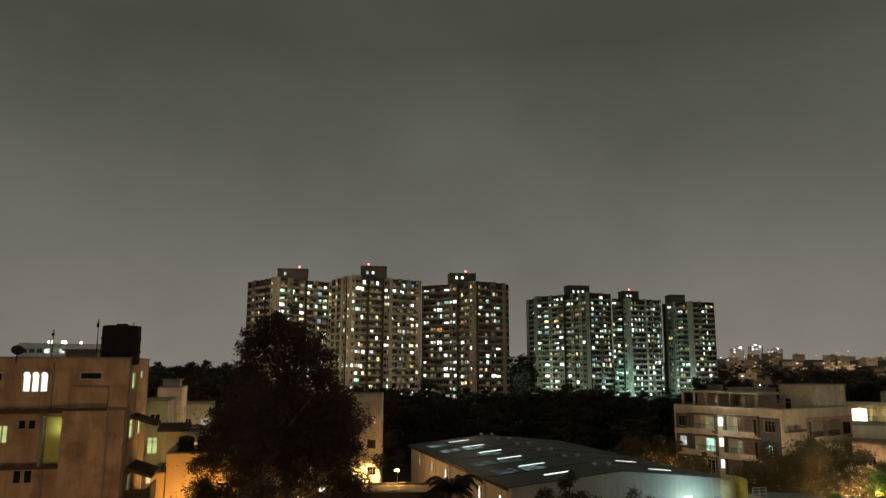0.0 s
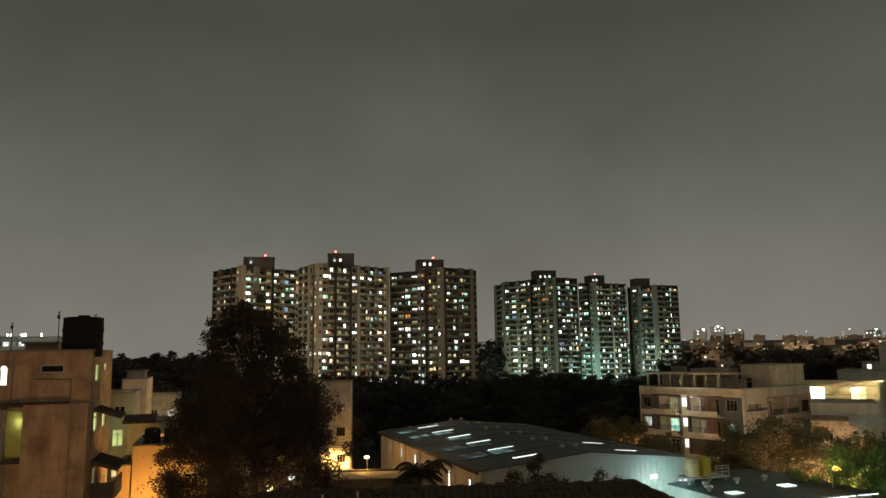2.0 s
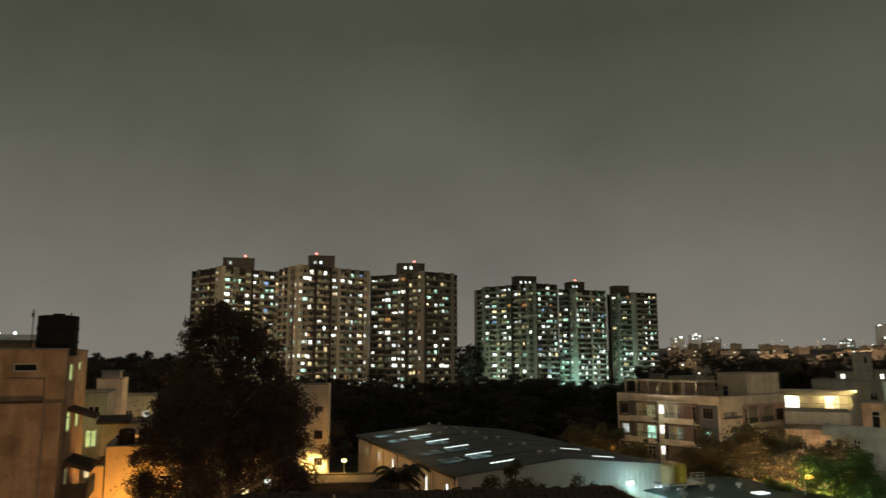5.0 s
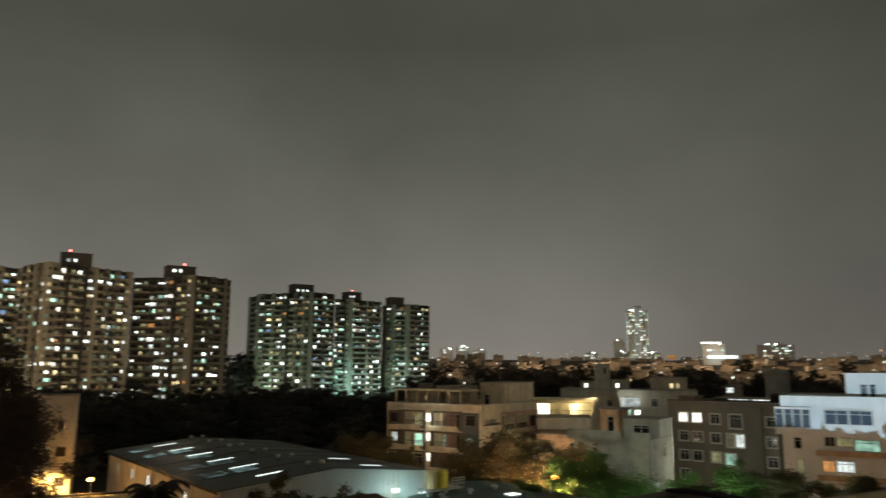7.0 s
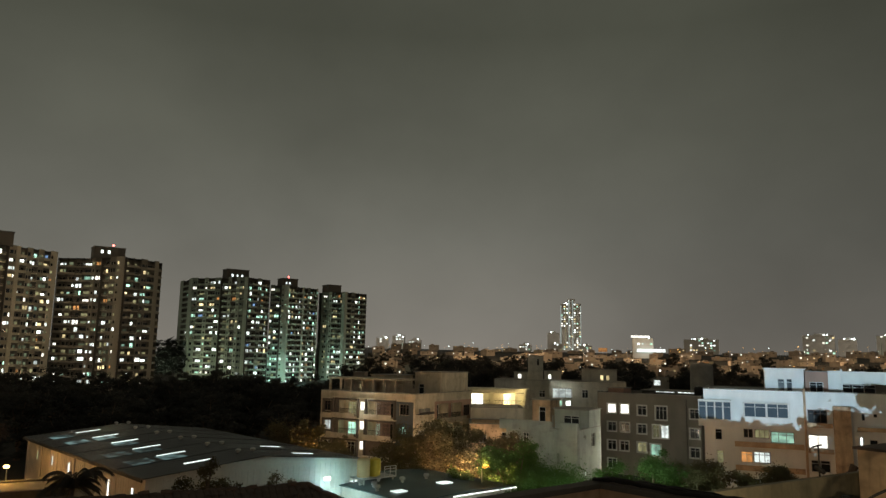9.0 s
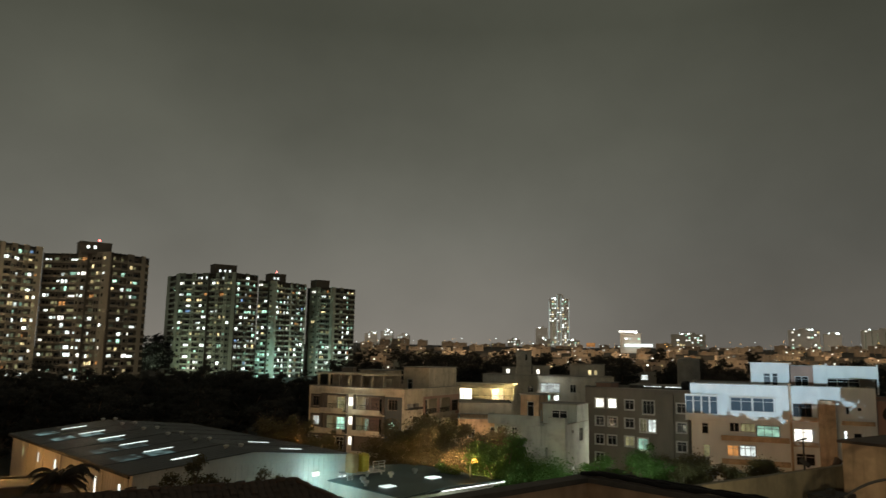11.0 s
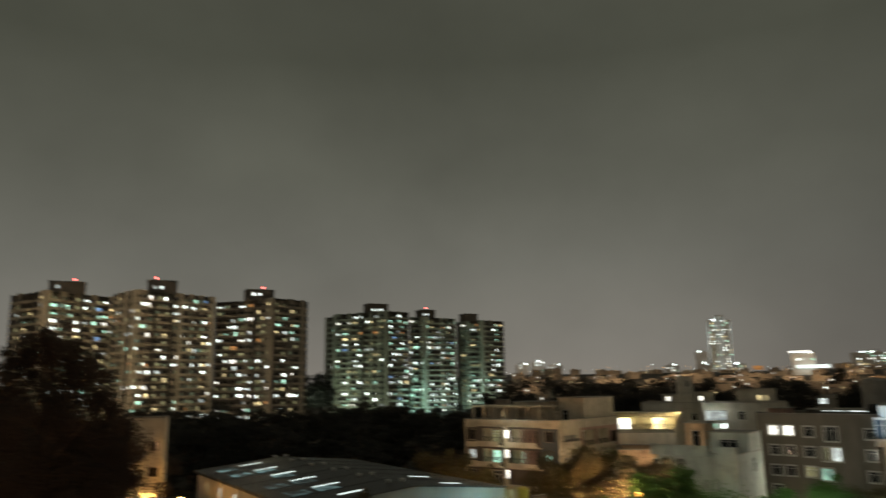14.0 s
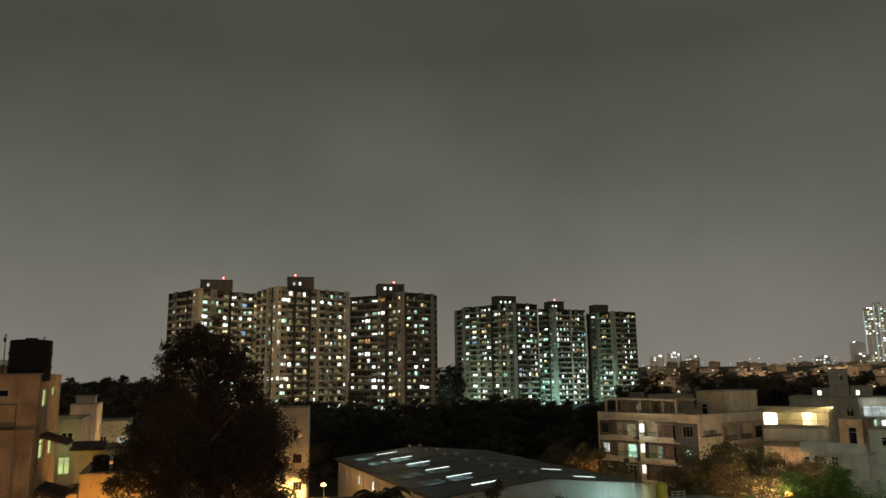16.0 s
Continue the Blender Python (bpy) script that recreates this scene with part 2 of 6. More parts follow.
def leaves(name, colour, vary=0.2):
    """Thin leaves: reflecting and letting light through, uneven from spray to spray."""
    m = surface(name, colour, 0.75, 2, 0.35, 0.4, 0.0, 0.0, vary=vary)
    n, l = m.node_tree.nodes, m.node_tree.links
    b, out = n["Principled BSDF"], n["Material Output"]
    tr, mix = n.new("ShaderNodeBsdfTranslucent"), n.new("ShaderNodeMixShader")
    l.new(b.inputs["Base Color"].links[0].from_socket, tr.inputs["Color"])
    b.inputs["Specular IOR Level"].default_value = 0.15
    mix.inputs[0].default_value = 0.45
    l.new(b.outputs[0], mix.inputs[1])
    l.new(tr.outputs[0], mix.inputs[2])
    l.new(mix.outputs[0], out.inputs["Surface"])
    return m


BARK = surface("bark", (0.16, 0.12, 0.09), 0.95, 7, 1.2, 0.45)
LEAFDARK = leaves("tall_tree_leaves", (0.105, 0.083, 0.070))
LEAFMID = leaves("brownish_leaves", (0.135, 0.115, 0.066))
LEAF = leaves("dark_leaves", (0.080, 0.078, 0.070))
LEAFLIT = leaves("green_leaves", (0.085, 0.150, 0.045), 0.12)
PINKWOOD = surface("wooden_door", (0.30, 0.13, 0.05), 0.6, 9, 1, 0.3)
LITS = {
    "white": glow("lit_white_window", (0.90, 1.0, 0.95), 2.7, 0.8, 0.55),
    "warm": glow("lit_warm_window", (1.0, 0.80, 0.40), 1.4, 0.8, 0.55),
    "green": glow("lit_green_window", (0.56, 1.0, 0.76), 1.4, 0.8, 0.55),
    "dim": glow("dim_window", (0.85, 0.80, 0.40), 0.32, 0.6, 0.5),
    "orange": glow("lit_orange_window", (1.0, 0.45, 0.14), 0.7, 0.5, 0.5),
    "blue": glow("lit_blue_window", (0.35, 0.60, 1.0), 0.8, 0.5, 0.5),
    "bright": glow("bright_window", (1.0, 0.97, 0.86), 2.4, 0.2, 0.45),
    "lime": glow("lime_window", (0.80, 0.95, 0.35), 0.75, 0.2, 0.3),
    "faint": glow("faint_window", (0.80, 0.95, 0.55), 0.13, 0.7, 0.4),
    "dark": GLASS,
    "tint": BLUEGLASS,
}
BULB = {
    "cool": glow("cool_bulb", (0.85, 1.0, 1.0), 9, 0.6),
    "warm": glow("warm_bulb", (1.0, 0.52, 0.13), 3.6, 0.6),
    "sodium": glow("sodium_bulb", (1.0, 0.54, 0.15), 14, 0.1),
    "amber": glow("amber_bulb", (1.0, 0.46, 0.08), 7, 0.1),
    "red": glow("red_beacon", (1.0, 0.12, 0.10), 9, 0.2),
}
STRIP = glow("cool_strip", (0.82, 1.0, 0.94), 0.7, 0.2, 0.5)
SKYLIGHT = glow("lit_skylight", (0.86, 1.0, 0.95), 1.4, 0.15, 0.2)
# Faint glow stands in for the sky's reflection on glossy roof sheets.
DIMSKY = glow("skylight_sheen", (0.50, 0.86, 0.86), 0.20, 0.7, 0.9)


# ---- mesh helpers ----
BOXF = ((0, 3, 2, 1), (4, 5, 6, 7), (0, 1, 5, 4), (1, 2, 6, 5), (2, 3, 7, 6), (3, 0, 4, 7))


def box(bm, x0, x1, y0, y1, z0, z1, m=None):
    pts = [(x0, y0, z0), (x1, y0, z0), (x1, y1, z0), (x0, y1, z0), (x0, y0, z1), (x1, y0, z1), (x1, y1, z1), (x0, y1, z1)]
    vs = [bm.verts.new(m @ Vector(p) if m else p) for p in pts]
    for f in BOXF:
        bm.faces.new([vs[i] for i in f])


def quad(bm, m, *pts):
    bm.faces.new([bm.verts.new(m @ Vector(p)) for p in pts])


def tube(bm, a, b, r0, r1, sides=8, caps=True):
    a, b = Vector(a), Vector(b)
    q = (b - a).to_track_quat("Z", "Y").to_matrix()
    rings = []
    for p, r in ((a, r0), (b, r1)):
        rings.append([bm.verts.new(p + q @ Vector((r * math.cos(k * math.tau / sides), r * math.sin(k * math.tau / sides), 0))) for k in range(sides)])
    for k in range(sides):
        bm.faces.new((rings[0][k], rings[0][(k + 1) % sides], rings[1][(k + 1) % sides], rings[1][k]))
    if caps:
        bm.faces.new(rings[0][::-1])
        bm.faces.new(rings[1])


def lathe(bm, profile, sides=20, m=None):
    """A solid of revolution round z from (radius, height) pairs."""
    rings = []
    for r, z in profile:
        rings.append([bm.verts.new((m or Matrix()) @ Vector((r * math.cos(k * math.tau / sides), r * math.sin(k * math.tau / sides), z))) for k in range(sides)])
    for lo, hi in zip(rings, rings[1:]):
        for k in range(sides):
            bm.faces.new((lo[k], lo[(k + 1) % sides], hi[(k + 1) % sides], hi[k]))
    bm.faces.new(rings[0][::-1])
    bm.faces.new(rings[-1])


def to_mesh(name, bm, material):
    me = bpy.data.meshes.new(name)
    bm.to_mesh(me)
    bm.free()
    me.materials.append(material)
    return me


def part(name, bm, material, parent=None, label="", m=None):
    me = bm if isinstance(bm, bpy.types.Mesh) else to_mesh(name, bm, material)
    o = new(name, me)
    if parent:
        o.parent = parent
    if m:
        o.matrix_basis = m
    if label:
        o["label"] = label
    return o


def thing(name, m, label, category, group="", kind=""):
    o = new(name)
    o.matrix_basis = m
    o.empty_display_size = 0.5
    return tagged(o, label, category, group, kind)


def solid(name, bm, material, label, category, m=None, group="", kind=""):
    o = part(name, bm, material, None, "", m)
    return tagged(o, label, category, group, kind)


def face_matrix(side, w, d):
    return {"front": pose(0, 0, 0), "right": pose(w, 0, 0, 0, 0, 90), "left": pose(0, d, 0, 0, 0, -90), "back": pose(w, d, 0, 0, 0, 180)}[side]


def holed_wall(bm, m, u0, u1, z0, z1, openings, t=0.25):
    """A wall with real thickness and openings (u0, u1, z0, z1) through it; front face at depth 0."""
    us = sorted({u0, u1, *(o[0] for o in openings), *(o[1] for o in openings)})
    zs = sorted({z0, z1, *(o[2] for o in openings), *(o[3] for o in openings)})
    for zi, za in enumerate(zs[:-1]):
        zb, run = zs[zi + 1], None
        for ui, ua in enumerate(us[:-1]):
            ub = us[ui + 1]
            cu, cz = (ua + ub) / 2, (za + zb) / 2
            is_open = any(o[0] < cu < o[1] and o[2] < cz < o[3] for o in openings)
            if not is_open:
                run = (run[0], ub) if run else (ua, ub)
            if run and (is_open or ui == len(us) - 2):
                a, b = run
                quad(bm, m, (a, 0, za), (b, 0, za), (b, 0, zb), (a, 0, zb))
                quad(bm, m, (a, t, za), (a, t, zb), (b, t, zb), (b, t, za))
                run = None
    for a, b, c, d in [o[:4] for o in openings]:
        quad(bm, m, (a, 0, c), (a, t, c), (b, t, c), (b, 0, c))
        quad(bm, m, (a, 0, d), (b, 0, d), (b, t, d), (a, t, d))
        quad(bm, m, (a, 0, c), (a, 0, d), (a, t, d), (a, t, c))
        quad(bm, m, (b, 0, c), (b, t, c), (b, t, d), (b, 0, d))
    quad(bm, m, (u0, 0, z1), (u1, 0, z1), (u1, t, z1), (u0, t, z1))
    quad(bm, m, (u0, 0, z0), (u0, 0, z1), (u0, t, z1), (u0, t, z0))
    quad(bm, m, (u1, 0, z0), (u1, t, z0), (u1, t, z1), (u1, 0, z1))


CACHE = {}


def cached(key, make, material):
    if key not in CACHE:
        bm = bmesh.new()
        make(bm)
        CACHE[key] = to_mesh(str(key[0]), bm, material)
    return CACHE[key]


def pane_mesh(w, h, lit):
    return cached(("pane", round(w, 2), round(h, 2), lit), lambda bm: box(bm, -w / 2, w / 2, 0, 0.03, 0, h), LITS[lit])


def grid_frame(bm, xs, zs, y0, y1, solid_cell):
    """One connected frame: the cells of a grid for which solid_cell(i, k) holds, with their edges."""
    nx, nz = len(xs) - 1, len(zs) - 1
    pts = {}

    def vert(i, k, y):
        if (i, k, y) not in pts:
            pts[i, k, y] = bm.verts.new((xs[i], y, zs[k]))
        return pts[i, k, y]

    full = lambda i, k: 0 <= i < nx and 0 <= k < nz and solid_cell(i, k)
    for i in range(nx):
        for k in range(nz):
            if not full(i, k):
                continue
            bm.faces.new((vert(i, k, y0), vert(i + 1, k, y0), vert(i + 1, k + 1, y0), vert(i, k + 1, y0)))
            bm.faces.new((vert(i, k + 1, y1), vert(i + 1, k + 1, y1), vert(i + 1, k, y1), vert(i, k, y1)))
            for di, dk, p, q in ((-1, 0, (i, k), (i, k + 1)), (1, 0, (i + 1, k + 1), (i + 1, k)), (0, -1, (i + 1, k), (i, k)), (0, 1, (i, k + 1), (i + 1, k + 1))):
                if not full(i + di, k + dk):
                    bm.faces.new((vert(*p, y0), vert(*q, y0), vert(*q, y1), vert(*p, y1)))


def frame_mesh(w, h, bars, dark, cross=True):
    def make(bm):
        e = 0.07 if w > 0.6 else 0.035
        xs = [-w / 2, -w / 2 + e]
        for k in range(bars):
            x = -w / 2 + (k + 1) * w / (bars + 1)
            xs += [x - 0.035, x + 0.035]
        xs += [w / 2 - e, w / 2]
        zs = [0, e] + ([h * 0.7, h * 0.7 + 0.05] if cross and h > 1.1 else []) + [h - e, h]
        grid_frame(bm, xs, zs, -0.03, 0.05, lambda i, k: i % 2 == 0 or k % 2 == 0)
    return cached(("frame", round(w, 2), round(h, 2), bars, dark, cross), make, FRAMEDARK if dark else FRAMEWHITE)


def surround_mesh(w, h, material, key):
    e = 0.16
    return cached(("surround", round(w, 2), round(h, 2), key), lambda bm: grid_frame(bm, [-w / 2 - e, -w / 2, w / 2, w / 2 + e], [-e, 0, h, h + e], -0.06, 0.02, lambda i, k: i != 1 or k != 1), material)


def window(parent, m, w, h, lit="dark", bars=1, dark_frame=False, surround=None):
    """A window unit set in an opening; m: the middle of its foot, on the wall's face."""
    o = part("window", frame_mesh(w, h, bars, dark_frame), None, parent, "", m @ pose(0, 0.10, 0))
    part("pane", pane_mesh(w - 0.06, h - 0.06, lit), None, o, "lit window pane" if lit not in ("dark", "tint") else "", pose(0, 0.055, 0.03))
    if surround:
        part("surround", surround_mesh(w, h, surround, surround.name), None, parent, "", m)
    return o


def building(name, m, w, d, h, wall_mat, faces, label, category, parapet=0.9, t=0.25, roof_mat=None, surround=None, group=""):
    """faces: side -> list of (centre u, foot z, width, height, what, bars); what: a pane's kind, 'door', or 'loggia:<kind>'."""
    b = thing(name, m, label, category, group)
    for side in ("front", "right", "left", "back"):
        fm = face_matrix(side, w, d)
        items = faces.get(side, [])
        span = w if side in ("front", "back") else d
        a, z = (0, span) if side in ("front", "back") else (t, span - t)
        bm = bmesh.new()
        holed_wall(bm, fm, a, z, 0, h, [(u - ww / 2, u + ww / 2, zz, zz + hh) for u, zz, ww, hh, *_ in items], t)
        part("wall", bm, wall_mat, b)
        for u, zz, ww, hh, what, bars in items:
            at = fm @ pose(u, 0, zz)
            if what.startswith("loggia"):
                kind = what.split(":")[1]
                bm = bmesh.new()
                deep = 1.5
                box(bm, -ww / 2, ww / 2, deep, deep + 0.1, 0, hh)
                box(bm, -ww / 2 - 0.1, -ww / 2, t, deep + 0.1, 0, hh)
                box(bm, ww / 2, ww / 2 + 0.1, t, deep + 0.1, 0, hh)
                box(bm, -ww / 2, ww / 2, t, deep, -0.12, -0.005)
                box(bm, -ww / 2, ww / 2, t, deep, hh + 0.005, hh + 0.12)
                lg = part("balcony", bm, wall_mat, b, "", at)
                bm = bmesh.new()
                box(bm, -ww / 2 + 0.01, ww / 2 - 0.01, 0.02, 0.12, 0, 0.12)
                box(bm, -ww / 2 + 0.01, ww / 2 - 0.01, 0.04, 0.10, 0.92, 0.98)
                k = -ww / 2 + 0.1
                while k < ww / 2 - 0.05:
                    box(bm, k, k + 0.025, 0.055, 0.085, 0.12, 0.92)
                    k += 0.16
                part("railing", bm, IRON, lg)
                dw = min(ww * 0.62, 2.2)
                wd = part("balcony_door", frame_mesh(dw, hh - 0.3, 2, False), None, lg, "", pose(0.1, deep - 0.06, 0.02))
                part("pane", pane_mesh(dw - 0.06, hh - 0.36, kind), None, wd, "", pose(0, 0.03, 0.03))
            else:
                window(b, at, ww, hh, what, bars, surround is None and bars == 2, surround)
    bm = bmesh.new()
    box(bm, t, w - t, t, d - t, h - parapet - 0.2, h - parapet)
    part("roof", bm, roof_mat or DARKCON, b)
    bm = bmesh.new()
    for x0, x1, y0, y1 in ((-0.05, w + 0.05, -0.05, t + 0.05), (-0.05, w + 0.05, d - t - 0.05, d + 0.05), (-0.05, t + 0.05, t + 0.06, d - t - 0.06), (w - t - 0.05, w + 0.05, t + 0.06, d - t - 0.06)):
        box(bm, x0, x1, y0, y1, h + 0.002, h + 0.09)
    part("coping", bm, CONCRETE, b)
    return b


def block(name, b, x0, x1, y0, y1, z0, z1, mat, openings=(), slab=0.12, over=0.2):
    """A room on a roof: four walls, slab, and windows or doors in its front."""
    bm = bmesh.new()
    w = x1 - x0
    holed_wall(bm, pose(x0, y0, 0), 0, w, z0, z1, [(u - ww / 2, u + ww / 2, zz, zz + hh) for u, zz, ww, hh, *_ in openings], 0.2)
    box(bm, x0, x0 + 0.2, y0 + 0.2, y1, z0, z1)
    box(bm, x1 - 0.2, x1, y0 + 0.2, y1, z0, z1)
    box(bm, x0 + 0.2, x1 - 0.2, y1 - 0.2, y1, z0, z1)
    o = part(name, bm, mat, b)
    bm = bmesh.new()
    box(bm, x0 - over, x1 + over, y0 - over, y1 + over, z1, z1 + slab)
    part("roof_slab", bm, CONCRETE if mat is not WHITE else WHITE, o)
    for u, zz, ww, hh, lit, bars in openings:
        part("window", frame_mesh(ww, hh, bars, False), None, o, "", pose(x0 + u, y0 + 0.08, zz))
        part("pane", pane_mesh(ww - 0.06, hh - 0.06, lit), None, o, "", pose(x0 + u, y0 + 0.135, zz + 0.03))
    return o


def place(x, y, z=0, yaw=0):
    """yaw: the compass way, clockwise from +y, in which the thing's depth runs."""
    return pose(x, y, z, 0, 0, -yaw)


def along(a, b):
    """Pose with local x from plan point a towards b."""
    return pose(a[0], a[1], 0, 0, 0, math.degrees(math.atan2(b[1] - a[1], b[0] - a[0])))


# ---- ground ----
def ground_height(x, y):
    r = math.hypot(x, y)
    k = min(max((r - 230) / 1100, 0), 1)
    side = min(max((math.degrees(math.atan2(x, y)) - 2) / 16, 0), 1)
    return (17 + 17 * side) * k * k * (3 - 2 * k) + (noise.noise((x * 0.006, y * 0.006, 0)) * 4 * k)


rings = [0.0, 20, 40, 60, 80, 100, 130, 160, 200, 240, 290, 350, 420, 500, 600, 720, 860, 1050, 1300, 1700, 2300, 3200, 4600]
bm = bmesh.new()
hub = bm.verts.new((0, 0, 0))
last = None
for r in rings[1:]:
    ring = [bm.verts.new((r * math.sin(a), r * math.cos(a), ground_height(r * math.sin(a), r * math.cos(a)))) for a in [k * math.tau / 96 for k in range(96)]]
    for k in range(96):
        if last:
            bm.faces.new((last[k], ring[k], ring[(k + 1) % 96], last[(k + 1) % 96]))
        else:
            bm.faces.new((hub, ring[k], ring[(k + 1) % 96]))
    last = ring
bmesh.ops.recalc_face_normals(bm, faces=bm.faces[:])
solid("ground", bm, GROUND, "dark scrubby ground of the town at night", "ground", kind="structure")

FLOOR = 3.05
# opening width, height, sill, share of the facade, depth of the recess
TYPES = {"w": (2.3, 1.45, 0.85, 2.8, 0), "n": (0.95, 1.25, 1.0, 1.8, 0), "d": (2.7, 1.75, 0.5, 2.9, 0.9), "B": (3.0, 1.8, 0.45, 3.3, 1.3), "-": (0, 0, 0, 1.9, 0), "|": (0, 0, 0, 1.1, 2.4)}
rnd = random.Random(5)


def pick_lit(share, cool):
    if rnd.random() > share:
        return "dark"
    weights = [27, 9, 21, 19, 22, 4, 2, 2] if cool else [27, 15, 10, 23, 23, 6, 3, 2]
    return rnd.choices(["white", "warm", "green", "dim", "faint", "bright", "orange", "blue"], weights)[0]


def balcony_mesh(w, mat, solid_front):
    def make(bm):
        box(bm, -w / 2, w / 2, -0.1, 1.29, -0.16, 0)
        if solid_front:
            box(bm, -w / 2, w / 2, -0.1, 0.02, 0.001, 0.80)
            return
        xs = [-w / 2 + k * w / 8 + d for k in range(9) for d in (0.0, 0.05)]
        grid_frame(bm, xs, [0.001, 0.35, 0.88, 0.96], -0.09, -0.02, lambda i, k: k != 1 or i % 2 == 0)
    return cached(("balcony", round(w, 1), mat.name, solid_front), make, mat)


def tower(points, bays, floors, top, wall, head, label, share):
    """A block of flats on a plan line from its left to its right end; bays: one string of openings for each stretch."""
    b = thing("apartment_tower", place(points[0][0], points[0][1]), label, "tower", "apartment towers")
    o0 = Vector((points[0][0], points[0][1], 0))
    base = top - floors * FLOOR - 1.1
    for (p, q), pattern in zip(zip(points, points[1:]), bays):
        m = Matrix.Translation(-o0) @ along(p, q)
        width = math.dist(p, q)
        unit = width / sum(TYPES[c][3] for c in pattern)
        u0 = 0.0
        for c in pattern:
            w, h, sill, part_w, deep = TYPES[c]
            bw = part_w * unit
            w = min(w, bw * 0.82)
            u = u0 + bw / 2
            # a column keeps its layout: one wide window, a pair, or one to a side
            layout = rnd.choice(["wide", "pair", "pair", "uneven", "side"]) if w > 1.2 else "wide"
            ops = []
            for f in range(floors if w else 0):
                kind = layout if rnd.random() < 0.8 else "side"
                z0, z1 = base + f * FLOOR + sill, base + f * FLOOR + sill + h * rnd.choice([0.75, 0.9, 1.0])
                cuts = {"wide": ((-0.5, 0.5),), "pair": ((-0.5, -0.07), (0.07, 0.5)), "uneven": ((-0.5, 0.12), (0.26, 0.5)), "side": (rnd.choice([(-0.5, 0.1), (-0.1, 0.5)]),)}[kind]
                lit = pick_lit(share * (1.05 if deep else 0.8), wall is TOWERWALL2)
                for a, c_ in cuts:
                    ops.append((u + a * w, u + c_ * w, z0, z1, lit))
                    if rnd.random() < 0.45:
                        lit = pick_lit(share * 0.7, wall is TOWERWALL2)
            bm = bmesh.new()
            mm = m @ pose(0, deep, 0)
            holed_wall(bm, mm, u0, u0 + bw, base - 8, top if not deep else top - 0.2, [o[:4] for o in ops], 0.3)
            if deep:
                box(bm, u0, u0 + 0.02, 0.0, deep, base - 8, top - 0.2, m)
                box(bm, u0 + bw - 0.02, u0 + bw, 0.0, deep, base - 8, top - 0.2, m)
            elif w:
                # sun shades over the windows
                for f in range(floors):
                    z = base + f * FLOOR + sill + h + 0.12
                    box(bm, u - w / 2 - 0.25, u + w / 2 + 0.25, -0.5, -0.003, z, z + 0.14, m)
            # Recess walls are coloured darker to deepen their shade.
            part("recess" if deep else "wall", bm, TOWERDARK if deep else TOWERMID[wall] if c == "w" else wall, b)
            for oa, ob_, oc, od, lit in ops:
                part("window", pane_mesh(round(ob_ - oa, 1), round(od - oc, 1), lit), None, b, "", mm @ pose((oa + ob_) / 2, 0.14, oc))
            if deep and c != "|":
                for f in range(floors):
                    part("balcony", balcony_mesh(bw - 0.04, wall, c == "B"), None, b, "", m @ pose(u, 0, base + f * FLOOR + 0.1))
            u0 += bw
    # side and rear walls, and the flat roof
    back = Vector((points[0][0] + points[-1][0], points[0][1] + points[-1][1], 0)).normalized() * 14
    ring = [Vector((x, y, 0)) - o0 for x, y in points]
    rear = [ring[-1] + back, ring[0] + back]
    bm = bmesh.new()
    for a, c in ((ring[-1], rear[0]), (rear[0], rear[1]), (rear[1], ring[0])):
        quad(bm, Matrix(), (a.x, a.y, base - 8), (c.x, c.y, base - 8), (c.x, c.y, top), (a.x, a.y, top))
    part("rear_wall", bm, wall, b)
    bm = bmesh.new()
    lo = [bm.verts.new((v.x, v.y, top - 0.9)) for v in ring + rear]
    hi = [bm.verts.new((v.x, v.y, top - 0.7)) for v in ring + rear]
    bm.faces.new(hi)
    bm.faces.new(lo[::-1])
    part("roof", bm, DARKCON, b)
    # lift room, with two small lit windows and a red beacon
    cx, cy, w, d, z1, n_lit, beacon = head
    m = Matrix.Translation(-o0) @ along((cx, cy), (cx + 1, cy + 0.15))
    bm = bmesh.new()
    lights = [(w * (0.25 + 0.22 * k), top + 1.4) for k in range(n_lit)]
    holed_wall(bm, m, 0, w, top - 0.7, z1, [(u - 0.5, u + 0.5, z, z + 1.3) for u, z in lights], 0.2)
    box(bm, 0, 0.2, 0.2, d, top - 0.7, z1, m)
    box(bm, w - 0.2, w, 0.2, d, top - 0.7, z1, m)
    box(bm, 0.2, w - 0.2, d - 0.2, d, top - 0.7, z1, m)
    box(bm, -0.2, w + 0.2, -0.2, d + 0.2, z1, z1 + 0.25, m)
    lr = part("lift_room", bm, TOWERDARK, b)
    for u, z in lights:
        part("window", pane_mesh(1.0, 1.3, "white"), None, lr, "", m @ pose(u, 0.1, z))
    if beacon:
        bm = bmesh.new()
        tube(bm, (0, 0, 0), (0, 0, 0.9), 0.05, 0.05, 6)
        part("beacon_mast", bm, IRON, lr, "", m @ pose(w * beacon, d / 2, z1 + 0.25))
        bm = bmesh.new()
        lathe(bm, [(0.1, 0.9), (0.38, 1.0), (0.38, 1.5), (0.15, 1.7)], 10)
        part("beacon", bm, BULB["red"], lr, "glowing red warning lamp", m @ pose(w * beacon, d / 2, z1 + 0.25))
    return b


